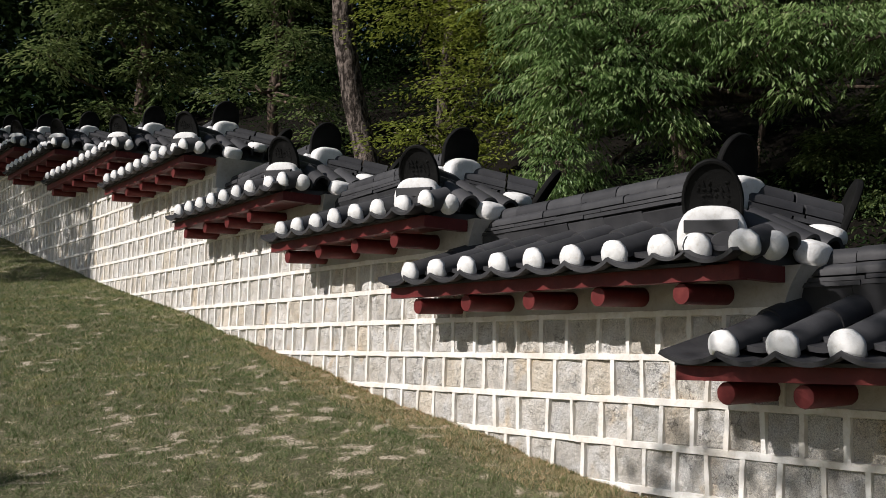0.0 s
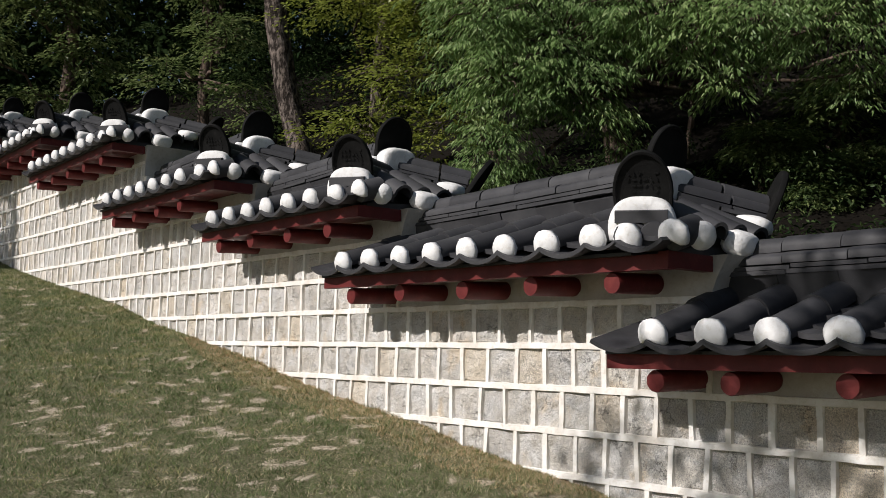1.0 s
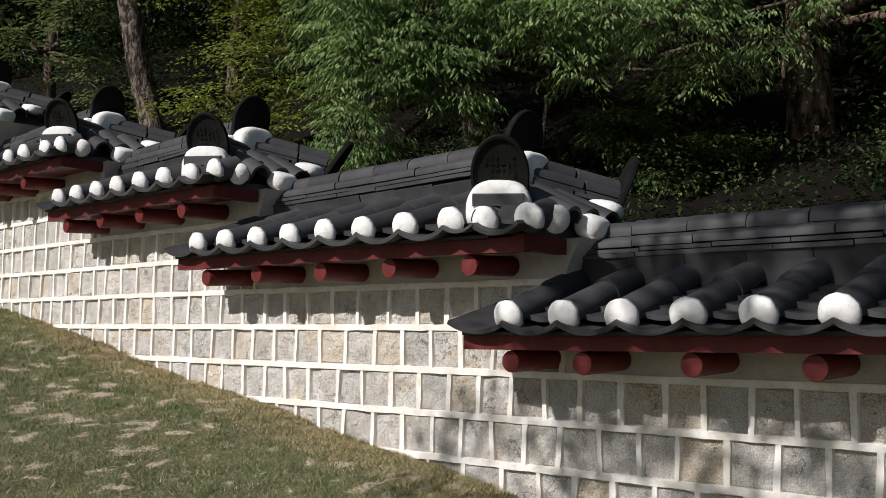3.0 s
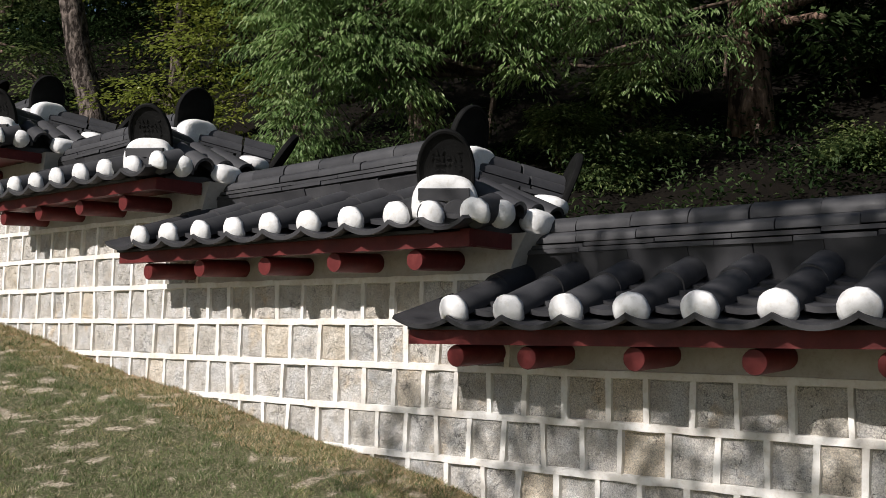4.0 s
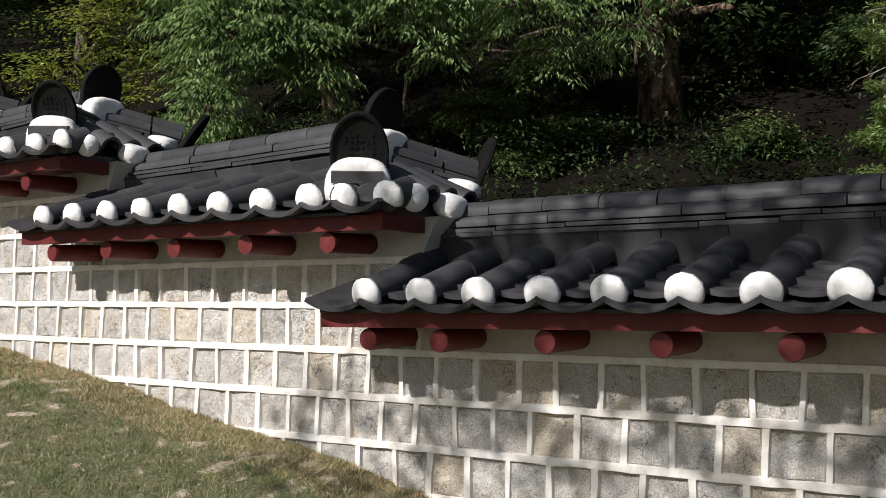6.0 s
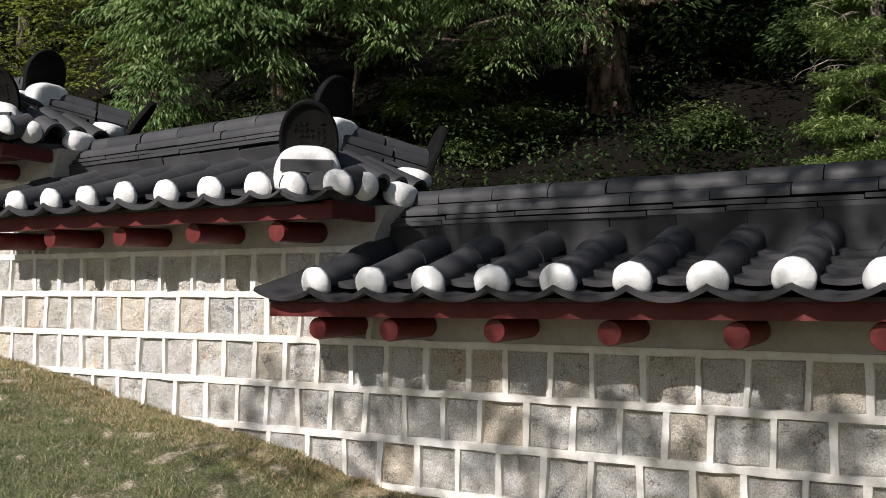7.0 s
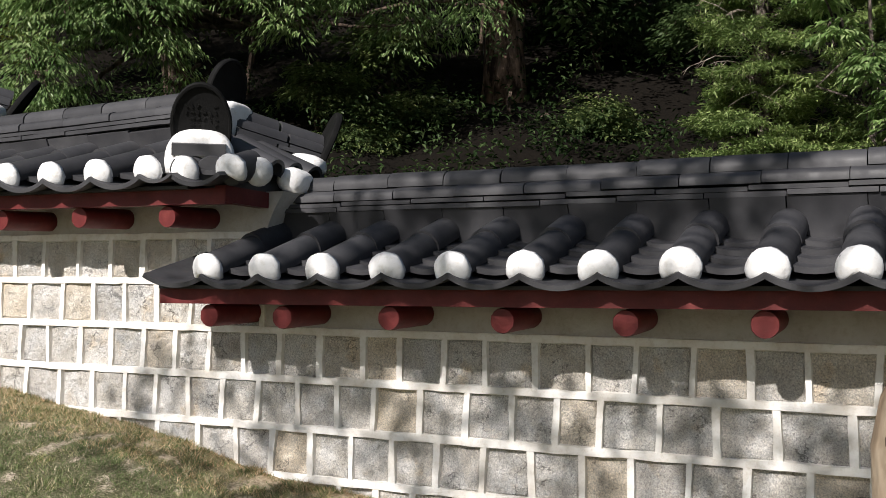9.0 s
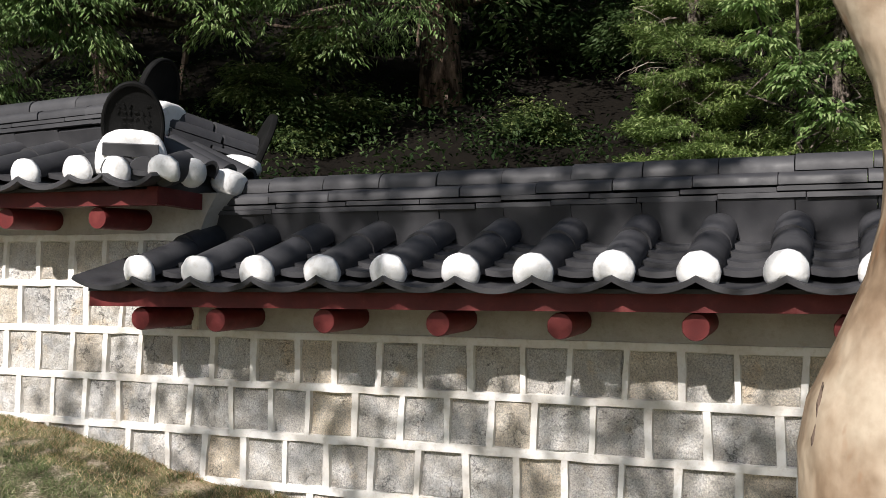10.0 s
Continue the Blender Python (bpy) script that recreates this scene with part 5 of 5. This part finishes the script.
def build_near_tree():
    """The smooth-barked tree beside the path; its crown, out of view, is placed to shade wall, lawn and bank."""
    rng = np.random.default_rng(9)
    tree = thing("crape_myrtle", pose(1.81, 1.25, ground_at(1.81, 1.25)), "smooth tan-barked tree with a swollen base on the lawn", "tree")
    bm = bmesh.new()
    zg = ground_at(1.81, 1.25) - 0.1
    E = EYE
    pts = [(1.81, 1.25, zg), (1.809, 1.252, E - 0.467), (1.801, 1.263, E - 0.345), (1.799, 1.267, E - 0.259), (1.802, 1.262, E - 0.206), (1.814, 1.245, E - 0.099), (1.825, 1.228, E + 0.06),
           (1.829, 1.222, E + 0.188), (1.828, 1.225, E + 0.274), (1.821, 1.235, E + 0.382), (1.803, 1.261, E + 0.494), (1.77, 1.307, E + 0.609), (1.692, 1.406, E + 0.851), (1.86, 1.16, E + 2.2), (1.5, 0.8, E + 3.4)]
    rad = [0.31, 0.27, 0.25, 0.245, 0.235, 0.205, 0.165, 0.145, 0.135, 0.128, 0.12, 0.112, 0.105, 0.085, 0.05]
    limb(bm, pts, [r * 0.97 for r in rad], 32, rough=0.10)
    put("trunk", from_bm("trunk", bm, SMOOTH_BARK, True), tree, Matrix())

    def branch(pts_, radii_, seg, rough=0.0):
        b = bmesh.new()
        limb(b, pts_, radii_, seg, rough=rough)
        put("branch", from_bm("branch", b, SMOOTH_BARK, True), tree, Matrix())
    branch([(1.84, 1.21, E + 0.30), (2.15, 1.05, E + 1.2), (2.2, 0.8, E + 2.6), (1.5, 0.6, E + 4.0)], [0.10, 0.085, 0.07, 0.04], 12, 0.15)
    split = bmesh.new()
    limb(split, [(1.600, 1.345, E - 0.13), (1.585, 1.343, E - 0.17), (1.580, 1.341, E - 0.20), (1.574, 1.342, E - 0.235), (1.570, 1.339, E - 0.27), (1.572, 1.335, E - 0.32)], [0.001, 0.0035, 0.002, 0.006, 0.0035, 0.001], 8, rough=0.6)
    put("bark_split", from_bm("bark_split", split, DARK_BARK, True), tree, Matrix(), "dark split in the bark")
    LOW_LAWN = Vector((-2.12, 5.36, EYE - 0.62))
    # Unseen leaf sprays, each set sunward of a spot that is to be shaded.
    sprays = []
    for k in range(122):
        low = k < 27
        if (k < 27 and k % 3 == 1) or (42 <= k < 54 and k % 3) or (74 <= k < 88 and k % 5 == 0) or 88 <= k < 94:
            continue
        target = W(rng.uniform(-0.5, 3.3), 0.0, rng.uniform(-1.0, -0.2) if low else rng.uniform(0.0, 0.55))
        if k >= 112:
            target = W(rng.uniform(0.8, 3.1), MID, rng.uniform(0.3, 0.65))
        elif k >= 88:
            target = W(rng.uniform(0.0, 1.2), rng.uniform(-5.5, -2.5), rng.uniform(0.4, 1.25))
        elif k >= 74:
            target = W(rng.uniform(0.3, 3.5), 0.0, rng.uniform(-1.0, -0.25))
        elif k >= 69:
            target = LOW_LAWN + Vector((rng.uniform(-0.5, 0.08), rng.uniform(-0.2, 0.3), 0))
        elif k >= 64:
            target = W(rng.uniform(1.0, 3.3), 0.0, rng.uniform(0.1, 0.7))
        elif k >= 54:
            target = W(rng.uniform(1.2, 3.4), 0.0, rng.uniform(-1.0, -0.3))
        elif k >= 42:
            target = W(rng.uniform(-0.5, 0.9), 0.0, rng.uniform(-0.95, -0.3))
        elif k >= 38:
            target = W(rng.uniform(0.3, 0.9), 0.0, rng.uniform(0.15, 0.6))
        c = np.array(target + TO_SUN * rng.uniform(6.5, 8.5))
        if k % 5 == 0 and k < 40:
            branch(bent((1.5, 0.8, E + 3.4), c, 5, rng, 0.15), [0.030 - 0.005 * q for q in range(6)], 6)
        sprays.append(c + rng.normal(size=(48, 3)) * np.array([0.12, 0.12, 0.07]) * (1.5 if 88 <= k < 112 else 1.0))
    P_ = np.concatenate(sprays)
    put("crown", leaf_mesh("crown", P_, rng.normal(size=P_.shape) * [1, 1, 0.3], 0.09, 0.05, LEAF_BRIGHT, rng, 0.2), tree, Matrix())


build_near_tree()


def build_side_tree():
    """An unseen tree added up the lawn so that its shade falls on the far stretch of the wall."""
    build_tree("oak_tree", "broad oak added out of view on the upper lawn to shade the far wall", (-11.5, 10.2), (-11.2, 10.6, 9.5), 0.2, 0.08, DARK_BARK,
               [(-10.9, 11.5, 6.0, 1.0, 0.9, 0.5), (-12.4, 13.6, 6.8, 1.3, 1.2, 0.7), (-13.8, 15.2, 7.2, 1.4, 1.2, 0.8), (-11.6, 12.6, 7.2, 1.2, 1.1, 0.7), (-14.8, 16.9, 8.2, 1.5, 1.4, 0.9)],
               (0.14, 0.08), 14000, 1, LEAF_MID, 14, 0.2, 0.40)


build_side_tree()

# ---- the roofs and the masonry, piece by piece ----
for idx in range(len(SECTIONS)):
    build_roof(idx)
build_masonry(wall_1)
